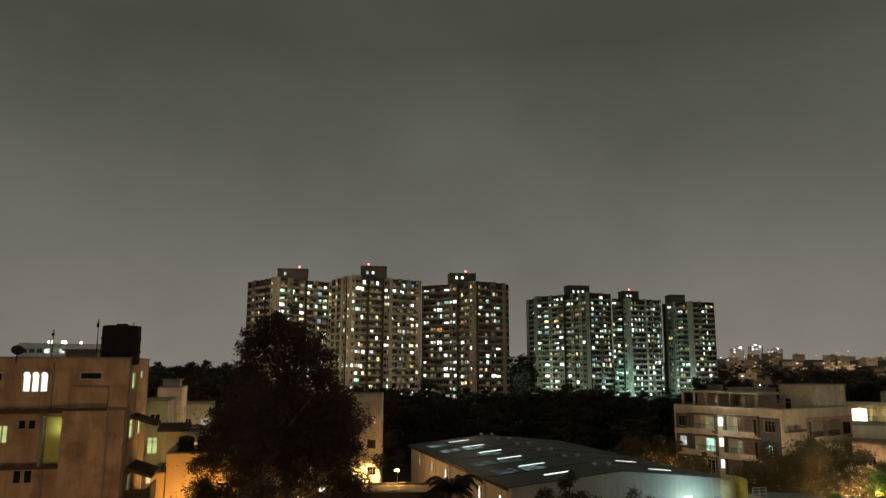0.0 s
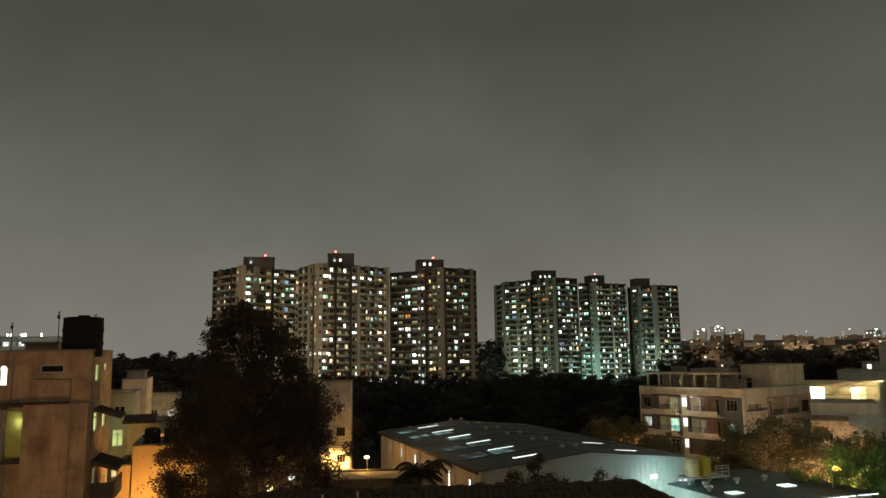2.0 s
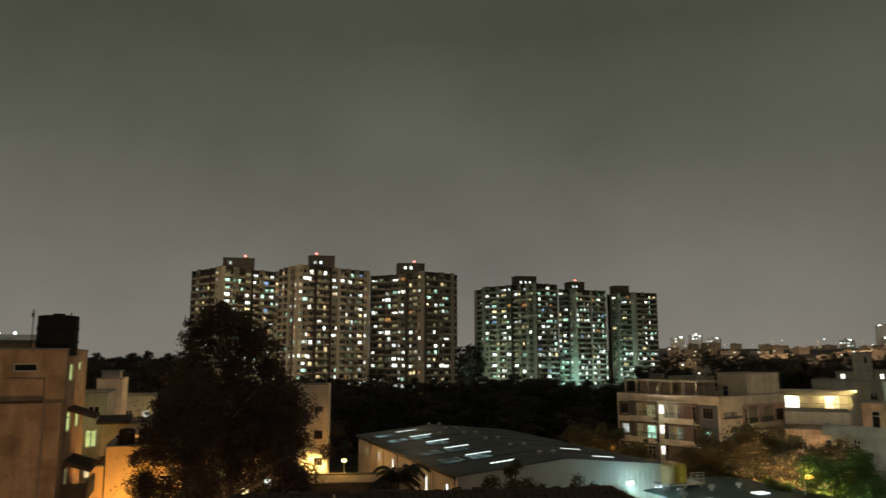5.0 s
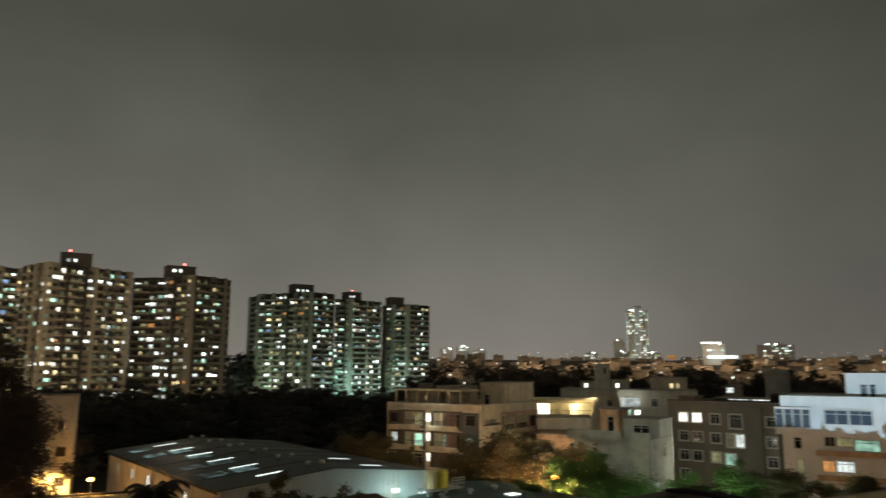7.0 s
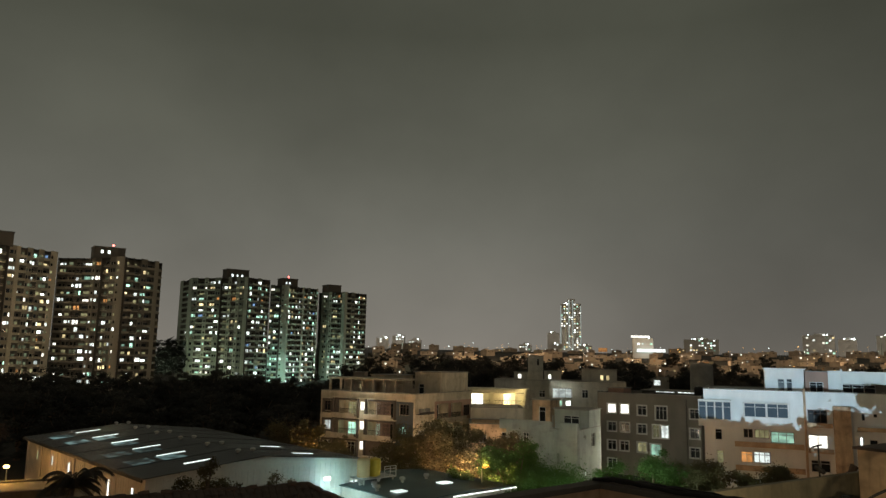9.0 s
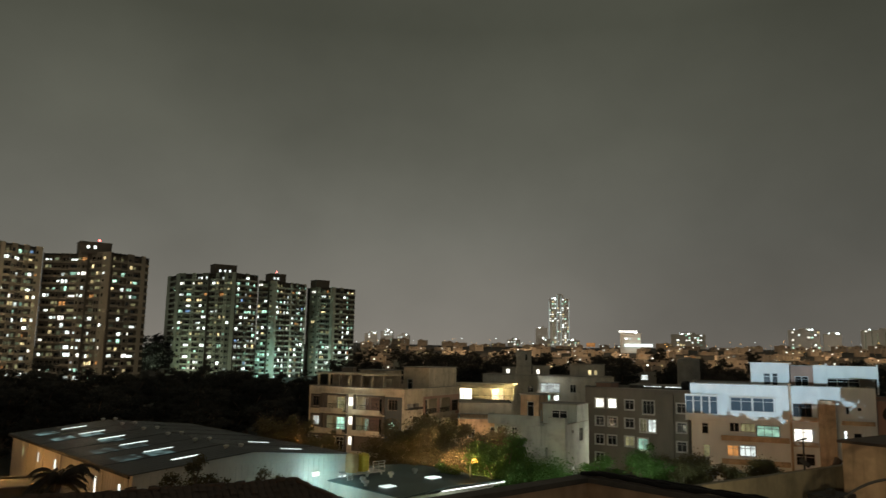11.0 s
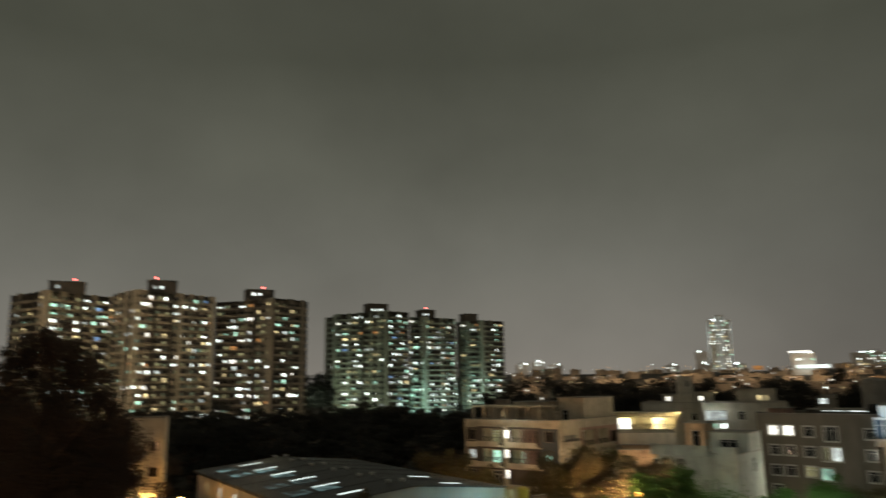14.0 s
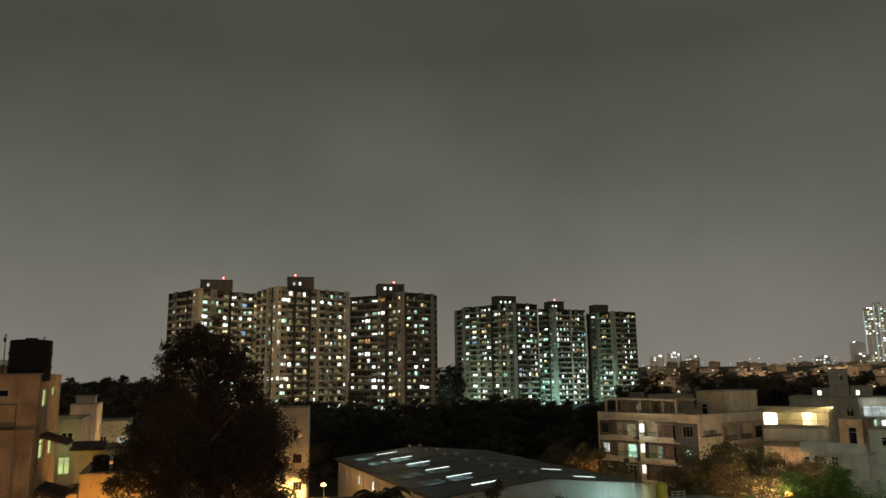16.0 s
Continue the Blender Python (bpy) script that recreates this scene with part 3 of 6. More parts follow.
tower([(-92.1, 330.4), (-74.6, 311.2), (-63.4, 323.9), (-53.75, 331.65)], ["BwBB|dn-", "-Bwdw|", "BwdBn"], 17, 57.2, TOWERWALL,
      (-75.5, 317.0, 13, 8, 61.3, 1, 0.7), "tall beige apartment tower with scattered lit windows at night", 0.58)
tower([(-53.7, 331.7), (-42.5, 315.2), (-26.8, 326.9), (-12.9, 337.8)], ["Bnd-w|n-", "nwd|Bd|w", "-BwdwBn-"], 17, 58.5, TOWERWALL,
      (-39.5, 323.5, 11.5, 8, 63.4, 2, 0.3), "tall beige apartment tower with many lit windows and balconies", 0.66)
tower([(-12.9, 344.8), (0.0, 338.0), (12.0, 324.8), (26.2, 335.0), (27.8, 338.9)], ["BBdB", "nw|dwn-", "|BdwB-", "B"], 17, 57.2, TOWERWALL3,
      (0.5, 331.0, 12, 8, 61.2, 2, 0.65), "tall brown apartment tower with a dark balcony side", 0.62)
tower([(47.4, 447.5), (50.8, 421.9), (64.4, 410.0), (76.5, 397.7), (90.1, 405.1)], ["-B-", "wBnBw", "|Bndnw-", "|dBwBd"], 18, 59.6, TOWERWALL2,
      (68.0, 414.0, 12.5, 8, 65.0, 3, 0), "tall greenish apartment tower with lit windows", 0.56)
tower([(93.9, 419.6), (103.1, 417.4), (113.5, 422.6), (124.3, 427.3)], ["wB|n-", "-dBdB", "-BwBdn"], 18, 58.2, TOWERWALL2,
      (101.5, 423.5, 9.5, 8, 62.8, 2, 0.55), "tall greenish apartment tower washed by yard lamps", 0.58)
tower([(127.6, 436.7), (132.2, 430.2), (139.7, 422.5), (155.4, 427.6)], ["|w", "nBd-", "-BwBdB"], 18, 57.0, TOWERWALL2,
      (131.5, 431.5, 9, 8, 61.5, 0, 0), "tall greenish apartment tower with corner balconies", 0.54)


# ---- metal sheds ----
def big_shed():
    s = thing("industrial_shed", pose(5.3, 64.7, 0, 0, 0, 16.5), "long metal industrial shed with a low-pitched grey roof and lit skylights", "shed")
    W, L, E, R = 21.0, 36.0, 8.0, 9.0
    # long side with lit slots
    slots = [(2.7, 6.4, 0.5, 0.5), (8.45, 5.3, 0.5, 1.55), (14.3, 5.9, 0.55, 1.0), (20.1, 6.0, 0.6, 0.95), (25.9, 6.0, 0.55, 1.0), (31.7, 6.0, 0.55, 0.95)]
    fm = face_matrix("left", W, L)
    bm = bmesh.new()
    holed_wall(bm, fm, 0.1, L - 0.1, 0, E, [(L - u - w / 2, L - u + w / 2, z, z + h) for u, z, w, h in slots], 0.1)
    part("long_wall", bm, SHEDWALL, s)
    for u, z, w, h in slots:
        part("window", pane_mesh(w, h, "bright" if 5 < u < 10 else "white" if u < 30 else "dim"), None, s, "lit slot window", fm @ pose(L - u, 0.05, z))
    for k in range(7):
        bm = bmesh.new()
        u = 0.3 + k * 5.8
        box(bm, u, u + 0.25, -0.12, -0.003, 0, E - 0.15, fm)
        part("wall_post", bm, SHEDWALL, s)
    for k in range(60):
        u = 0.5 + k * 0.58
        if all(abs(L - su - u) > 0.5 for su, *_ in slots) and abs((u - 0.3) % 5.8 - 0.1) > 0.3:
            part("wall_rib", cached(("wall_rib",), lambda bm: box(bm, -0.03, 0.03, -0.03, -0.002, 0.1, E - 0.2), SHEDWALL), None, s, "", fm @ pose(u, 0, 0))
    for k in range(36):
        part("wall_rib", cached(("gable_rib",), lambda bm: box(bm, -0.03, 0.03, -0.03, -0.002, 0.1, E - 0.1), SHEDWALL), None, s, "", pose(0.3 + k * 0.58, 0, 0))
    bm = bmesh.new()
    box(bm, 16.95, 17.7, -0.14, -0.035, 6.25, 6.6)
    part("wall_lamp", bm, LITS["bright"], s, "bright white lamp box on the gable wall")
    # gable ends
    for y, sign in ((0, 1), (L, -1)):
        bm = bmesh.new()
        v = [(0, y, 0), (W, y, 0), (W, y, E), (W / 2, y, R), (0, y, E)]
        f = bm.faces.new([bm.verts.new(p) for p in v])
        ex = bmesh.ops.extrude_face_region(bm, geom=[f])
        bmesh.ops.translate(bm, verts=[g for g in ex["geom"] if isinstance(g, bmesh.types.BMVert)], vec=(0, 0.1 * sign, 0))
        part("gable_wall", bm, SHEDWALL, s)
    bm = bmesh.new()
    box(bm, W - 0.1, W, 0.1, L - 0.1, 0, E)
    part("long_wall", bm, SHEDWALL, s)
    # roof sheets with standing ribs
    slope = (R - E) / (W / 2)
    for side in (0, 1):
        m = pose(-0.4, -0.4, E - 0.4 * slope + 0.03, 0, -math.degrees(math.atan(slope)), 0) if side == 0 else pose(W + 0.4, L + 0.4, E - 0.4 * slope + 0.03, 0, 0, 180) @ pose(0, 0, 0, 0, -math.degrees(math.atan(slope)), 0)
        run = (W / 2 + 0.4) * math.sqrt(1 + slope * slope)
        bm = bmesh.new()
        box(bm, 0, run, 0, L + 0.8, 0, 0.06)
        rf = part("roof_sheet", bm, ROOFMETAL, s, "", m)
        bm = bmesh.new()
        for k in range(46):
            y = 0.2 + k * 0.8
            box(bm, 0, run - 0.02, y, y + 0.04, 0.062, 0.074)
        part("roof_rib", bm, ROOFMETAL, rf)
        bm = bmesh.new()
        for k in range(1, 6):
            box(bm, 0.05, run - 0.05, k * 6.1, k * 6.1 + 0.10, 0.062, 0.09)
        part("roof_seam", bm, IRON, rf)
        if side == 0:
            for k in range(6):
                y = 3.4 + k * 6.1
                bm = bmesh.new()
                box(bm, 4.7, 7.4, y - 0.50, y - 0.17, 0.065, 0.11)
                part("skylight", bm, SKYLIGHT, rf, "lit roof skylight strip")
            for k in range(5):
                y = 7.9 + k * 6.1
                for x0 in (1.6, 4.4):
                    if (k * 2 + (x0 > 2)) % 5 == 4:
                        continue
                    bm = bmesh.new()
                    box(bm, x0, x0 + 2.1, y - 1.5, y + 1.1, 0.064, 0.08)
                    part("skylight", bm, DIMSKY, rf, "translucent roof sheet with its sky reflection put in as glow")
        else:
            for y, x0 in ((L - 2.0, 4.2), (L - 8.6, 4.0)):
                bm = bmesh.new()
                box(bm, x0, x0 + 2.2, y - 0.4, y, 0.065, 0.11)
                part("skylight", bm, SKYLIGHT, rf, "lit roof skylight strip")
    bm = bmesh.new()
    box(bm, -0.5, -0.38, -0.4, L + 0.4, E - 0.22, E - 0.02)
    part("gutter", bm, IRON, s)
    for k in range(6):
        y = 3.5 + k * 6.5
        for dx in (-0.75, 0.75):
            bm = bmesh.new()
            lathe(bm, [(0.15, -0.1), (0.15, 0.08), (0.24, 0.10), (0.27, 0.20), (0.2, 0.28), (0.06, 0.32)], 12)
            part("roof_vent", bm, FRAMEWHITE, s, "", pose(W / 2 + dx, y, R - abs(dx) * slope + 0.12))
    return s


big_shed()


def low_shed():
    s = thing("low_shed", pose(27.0, 58.6, 0, 0, 0, 16.5), "low shed with a dark green metal roof and turbine vents", "shed")
    W, L, E = 13.2, 14.5, 5.6
    bm = bmesh.new()
    box(bm, 0, W, 1.0, 1.15, 0, E)
    box(bm, 0, W, L - 0.15, L, 0, E)
    box(bm, 0, 0.15, 1.15, L - 0.15, 0, E)
    box(bm, W - 0.15, W, 1.15, L - 0.15, 0, E)
    part("wall", bm, SHEDWALL, s)
    bm = bmesh.new()
    sec = 12
    rise = lambda x: E + 0.35 * (1 - ((x - W / 2) / (W / 2 + 0.3)) ** 2)
    xs = [-0.3 + (W + 0.6) * k / sec for k in range(sec + 1)]
    outline = [(x, rise(x) + 0.1) for x in xs] + [(x, rise(x) + 0.02) for x in reversed(xs)]
    ends = [[bm.verts.new((x, y, z)) for x, z in outline] for y in (0.7, L + 0.3)]
    n = len(outline)
    for k in range(n):
        bm.faces.new((ends[0][k], ends[1][k], ends[1][(k + 1) % n], ends[0][(k + 1) % n]))
    for k in range(sec):
        for e in ends:
            bm.faces.new((e[k], e[k + 1], e[n - 2 - k], e[n - 1 - k]))
    bmesh.ops.recalc_face_normals(bm, faces=bm.faces[:])
    part("roof_sheet", bm, GREENROOF, s)
    # Light on the gutter edge is put in as a thin glowing strip.
    bm = bmesh.new()
    box(bm, 4.2, 12.6, 0.55, 0.62, 5.74, 5.81)
    part("strip_light", bm, LITS["white"], s, "lit gutter edge of the eave, its light put in as glow")
    for x, y in ((1.5, 5.0), (7.3, 5.2), (1.6, 12.2)):
        bm = bmesh.new()
        z = E + 0.35 * (1 - ((x - W / 2) / (W / 2 + 0.3)) ** 2) + 0.11
        box(bm, x - 0.65, x + 0.65, y - 0.5, y + 0.5, z, z + 0.09)
        part("skylight", bm, SKYLIGHT, s, "lit square roof skylight")
    for x, y in ((0.9, 10.2), (1.2, 8.4), (3.1, 10.2), (4.4, 8.1), (7.6, 8.2), (0.5, 7.0)):
        bm = bmesh.new()
        z = E + 0.35 * (1 - ((x - W / 2) / (W / 2 + 0.3)) ** 2)
        lathe(bm, [(0.16, 0), (0.16, 0.3), (0.26, 0.33), (0.31, 0.46), (0.26, 0.6), (0.08, 0.67)], 14)
        part("turbine_vent", bm, STEEL, s, "", pose(x, y, z))
    return s


low_shed()


# ---- trees ----
def crown_mesh(key, blobs, count, size, material, seed, droop=0.0):
    """Many small leaf sprays spread through uneven clumps; blobs: (x, y, z, radius, flatten)."""
    r = random.Random(seed)
    verts, faces = [], []
    weights = [b[3] ** 2 for b in blobs]
    for b in r.choices(blobs, weights, k=count):
        v = Vector((r.gauss(0, 1), r.gauss(0, 1), r.gauss(0, 1))).normalized() * (b[3] * (0.2 + 0.75 * r.random() ** 0.7))
        v *= 1 + 0.45 * noise.noise(Vector((b[0], b[1], b[2])) + v * (1.6 / b[3]))
        if r.random() < 0.12:
            v *= r.uniform(1.1, 1.7)
        p = Vector((b[0] + v.x, b[1] + v.y, b[2] + v.z * b[4]))
        rot = Euler((r.uniform(-1.2, 1.2), r.uniform(-1.2, 1.2), r.uniform(0, 6.3))).to_matrix()
        ln, wd = size * r.uniform(0.6, 1.5), size * r.uniform(0.25, 0.5)
        k = len(verts)
        for c in ((0, -ln * 0.5, 0), (wd, 0, size * 0.12), (0, ln * 0.6, -droop * ln), (-wd, 0, size * 0.12)):
            verts.append(tuple(p + rot @ Vector(c)))
        faces.append((k, k + 1, k + 2, k + 3))
    me = bpy.data.meshes.new(key)
    me.from_pydata(verts, [], faces)
    me.materials.append(material)
    return me


def limb(bm, a, b, r0, r1, r, bends=3):
    a, b = Vector(a), Vector(b)
    last_p, last_r = a, r0
    for k in range(1, bends + 1):
        f = k / bends
        p = a.lerp(b, f) + (Vector((r.uniform(-1, 1), r.uniform(-1, 1), r.uniform(-0.4, 0.4))) * (b - a).length * 0.05 if k < bends else Vector())
        rr = r0 + (r1 - r0) * f
        tube(bm, last_p, p, last_r, rr, 7, False)
        last_p, last_r = p, rr


def tree(m, height, spread, label, seed, count=4600, size=0.48, leaf=None, crown_from=0.3, group="trees", name="tree", full=0.0):
    r = random.Random(seed)
    t = thing(name, m, label, "tree", group)
    bm = bmesh.new()
    fork = height * crown_from
    limb(bm, (0, 0, -0.3), (r.uniform(-0.3, 0.3), r.uniform(-0.3, 0.3), fork + 1), height * 0.028, height * 0.02, r)
    blobs = []
    n = 16
    lean = r.uniform(0, 6.28)
    for k in range(n):
        a = k * 2.4 + r.uniform(-0.5, 0.5)
        f = (k + 0.5) / n
        rad = spread * (0.35 + 0.65 * math.sin(math.pi * (0.2 + 0.72 * f))) * r.uniform(0.35, 1.0) * (1 + 0.25 * math.cos(a - lean))
        z = fork + (height * r.uniform(0.84, 0.97) - fork) * f
        tip = (rad * math.cos(a), rad * math.sin(a), z)
        limb(bm, (0, 0, fork * r.uniform(0.8, 1.1)), tip, height * 0.012, height * 0.003, r)
        blobs.append((*tip, spread * r.uniform(0.2, 0.42), r.uniform(0.55, 0.95)))
        for _ in range(2):
            q = r.uniform(0.25, 0.6)
            blobs.append((tip[0] * (1 + q * 0.5) + r.gauss(0, 0.18) * spread, tip[1] * (1 + q * 0.5) + r.gauss(0, 0.18) * spread, z + r.gauss(0, 0.12) * spread, spread * r.uniform(0.09, 0.2), 0.8))
    blobs.append((0, 0, fork + (height - fork) * 0.5, spread * 0.5, 0.9))
    for k in range(int(full * 14)):
        a, f = r.uniform(0, 6.28), r.uniform(0.05, 0.92)
        rad = spread * 0.85 * math.sin(math.pi * (0.18 + 0.68 * f)) * r.random() ** 0.5
        blobs.append((rad * math.cos(a), rad * math.sin(a), fork + (height * 0.95 - fork) * f, spread * r.uniform(0.22, 0.4), 0.8))
    part("trunk", bm, BARK, t)
    part("crown", crown_mesh("crown", blobs, count, size, leaf or LEAF, seed), None, t)
    return t


def big_tree():
    r = random.Random(77)
    t = thing("eucalyptus_tree", place(-10.9, 48.8), "tall dark eucalyptus tree with drooping foliage and bare lower limbs", "tree")
    bm = bmesh.new()
    limb(bm, (0, 0, -0.3), (0.3, 0, 9.5), 0.42, 0.30, r, 4)
    limb(bm, (0.3, 0, 9.5), (-0.4, 0.2, 20.8), 0.28, 0.05, r, 5)
    # clumps: sideways, depth, height, radius
    rough = [(-0.6, 0, 20.7, 1.3), (0.5, 0.3, 20.3, 1.3), (-1.5, 0.1, 20.2, 1.0), (1.4, 0.2, 19.5, 1.1), (-1.6, 0.2, 19.3, 1.2), (1.6, -0.3, 18.6, 1.35), (-0.2, 0.8, 18.4, 1.6), (-2.4, 0, 17.9, 1.1),
             (2.6, 0.2, 17.2, 1.3), (-3.0, 0.4, 16.6, 1.0), (0.2, -0.8, 16.6, 1.9), (3.4, 0, 15.8, 1.6), (-2.6, 0.8, 15.2, 1.7), (1.4, 1.2, 15.0, 2.0),
             (4.3, 0.4, 14.5, 1.5), (-3.9, -0.3, 13.8, 1.6), (-0.8, -1.2, 13.6, 2.1), (2.8, -0.8, 13.2, 2.1), (4.5, 0, 12.8, 1.2), (-4.6, 0.6, 12.2, 1.4),
             (-2.2, 0.4, 11.8, 2.0), (1.0, 0, 11.6, 2.2), (3.7, 0.8, 11.2, 1.5), (5.0, -0.4, 10.6, 1.1), (-5.0, 0, 10.2, 1.3), (-3.4, -0.6, 9.6, 1.5),
             (4.2, 0.3, 9.4, 1.2), (3.2, 0.2, 9.2, 1.4), (-1.2, 0.6, 9.2, 1.2), (-4.8, 0.2, 8.6, 1.2), (3.6, 0.5, 8.2, 0.9), (-3.0, 0.5, 7.6, 1.3), (3.0, 0.6, 7.2, 1.2), (0.8, 1.0, 7.4, 1.1)]
    blobs = []
    for x, y, z, rad in rough:
        start = (r.uniform(-0.1, 0.3), 0, max(min(z - abs(x) * 0.7 - 1.2, 17), 4.0))
        limb(bm, start, (x, y, z), 0.11, 0.025, r, 4)
        blobs.append((x, y, z, rad, 0.9))
        for _ in range(3):
            blobs.append((x + r.gauss(0, 0.7) * rad, y + r.gauss(0, 0.7) * rad, z + r.gauss(0, 0.5) * rad, rad * r.uniform(0.25, 0.5), 1.0))
    part("trunk", bm, BARK, t)
    part("crown", crown_mesh("crown", blobs, 84000, 0.135, LEAFDARK, 3, 0.5), None, t)


big_tree()
protos = [tree(place(12 * k + 60, 150 + 14 * k), 13 + k, 4.2 + 0.4 * k, "dark broad-leaved tree in the unlit wood", 20 + k) for k in range(4)]
rw = random.Random(9)
for band in range(7):
    d = 128 + band * 22
    n = int(10 + band * 2)
    for k in range(n):
        az = -16 + 34 * (k + rw.uniform(-0.35, 0.35)) / (n - 1)
        dd = d + rw.uniform(-8, 8)
        x, y = dd * math.sin(radians(az)), dd * math.cos(radians(az))
        s = rw.uniform(0.82, 1.12)
        copy = copy_thing(rw.choice(protos), place(x, y, ground_height(x, y), rw.uniform(0, 360)))
        copy.scale = (s * 1.15, s * 1.15, s * (0.54 + 0.0009 * dd))
# wooded rise beyond the left houses, and trees among the houses
WOODS = ([], [], [0])


def join_tree(proto, x, y, z, yaw, sx, sz, keep=3):
    """Adds a thinned copy of a tree to the far woods, with larger sprays."""
    crown = next(c for c in proto.children if c.name.startswith("crown"))
    co = np.empty(len(crown.data.vertices) * 3)
    crown.data.vertices.foreach_get("co", co)
    q = co.reshape(-1, 4, 3)[::keep]
    mid = q.mean(axis=1, keepdims=True)
    q = ((q - mid) * 1.55 + mid).reshape(-1, 3)
    c, s_ = math.cos(radians(yaw)), math.sin(radians(yaw))
    out = np.stack([(q[:, 0] * c - q[:, 1] * s_) * sx + x, (q[:, 0] * s_ + q[:, 1] * c) * sx + y, q[:, 2] * sz + z], axis=1)
    WOODS[0].append(out)
    WOODS[1].append(np.arange(len(out)).reshape(-1, 4) + WOODS[2][0])
    WOODS[2][0] += len(out)


for az0, az1, d0, d1, n, sc in ((-31, -14, 300, 420, 34, 1.25), (5.1, 5.9, 420, 440, 4, 1.6), (18.5, 24, 190, 330, 14, 0.95), (24, 36, 190, 360, 7, 0.85), (36, 62, 190, 480, 46, 0.85), (20, 34, 420, 600, 14, 1.0)):
    for k in range(n):
        az, dd = rw.uniform(az0, az1), rw.uniform(d0, d1)
        x, y = dd * math.sin(radians(az)), dd * math.cos(radians(az))
        s = sc * rw.uniform(0.8, 1.15)
        if az0 in (-31, 36) or d0 == 420:
            join_tree(rw.choice(protos), x, y, ground_height(x, y) - 0.3, rw.uniform(0, 360), s * 1.2, s)
            continue
        copy = copy_thing(rw.choice(protos), place(x, y, ground_height(x, y) - 0.3, rw.uniform(0, 360)))
        copy.scale = (s * 1.2, s * 1.2, s)


# ---- water tanks, lamps and other repeats ----
def water_tank(m, r, h, material, label, name="water_tank"):
    bm = bmesh.new()
    flat = h * 0.94 if r > 1.1 else h * 0.86
    lathe(bm, [(r * 0.97, 0), (r, 0.06), (r, h * 0.28), (r * 1.03, h * 0.30), (r * 1.03, h * 0.34), (r, h * 0.36), (r, h * 0.6), (r * 1.03, h * 0.62),
               (r * 1.03, h * 0.66), (r, h * 0.68), (r * 0.99, flat), (r * 0.8, h * 0.955), (r * 0.3, h * 0.96), (r * 0.3, h), (r * 0.05, h * 1.005)], 22)
    return solid(name, bm, material, label, "water tank", m, "roof water tanks")


def street_lamp(m, h, bulb, label, group="street lamps", head=1.0):
    t = thing("street_lamp", m, label, "street lamp", group)
    bm = bmesh.new()
    tube(bm, (0, 0, -0.2), (0, 0, h), 0.08, 0.05, 8)
    tube(bm, (0, 0, h), (0, -0.8, h + 0.25), 0.04, 0.03, 6)
    part("pole", bm, STEEL, t)
    bm = bmesh.new()
    lathe(bm, [(0.05 * head, 0), (0.20 * head, 0.03 * head), (0.22 * head, 0.12 * head), (0.17 * head, 0.2 * head), (0.08 * head, 0.24 * head)], 12, pose(0, -0.85, h + 0.10))
    part("lamp_head", bm, BULB[bulb], t, "glowing lamp head")
    return t


def antenna(m, h, label):
    bm = bmesh.new()
    tube(bm, (0, 0, -0.05), (0, 0, h), 0.035, 0.025, 6)
    tube(bm, (-0.11, 0, h * 0.95), (0.05, 0, h * 0.97), 0.02, 0.02, 5)
    box(bm, -0.09, 0.03, -0.05, 0.05, h * 0.84, h * 0.92)
    return solid("antenna", bm, IRON, label, "antenna", m)


def dish(m, r, label):
    t = thing("satellite_dish", m, label, "satellite dish", "satellite dishes")
    bm = bmesh.new()
    tube(bm, (0, 0, 0), (0, 0, 0.6), 0.03, 0.03, 8)
    tube(bm, (0, 0, 0.55), (0, -0.55, 0.75), 0.015, 0.015, 5)
    part("stand", bm, IRON, t)
    bm = bmesh.new()
    lathe(bm, [(0.02, 0.0), (r * 0.5, 0.04), (r, 0.16), (r * 0.98, 0.18), (r * 0.5, 0.06), (0.02, 0.02)], 20, pose(0, -0.06, 0.7, 55))
    part("reflector", bm, IRON, t)
    return t


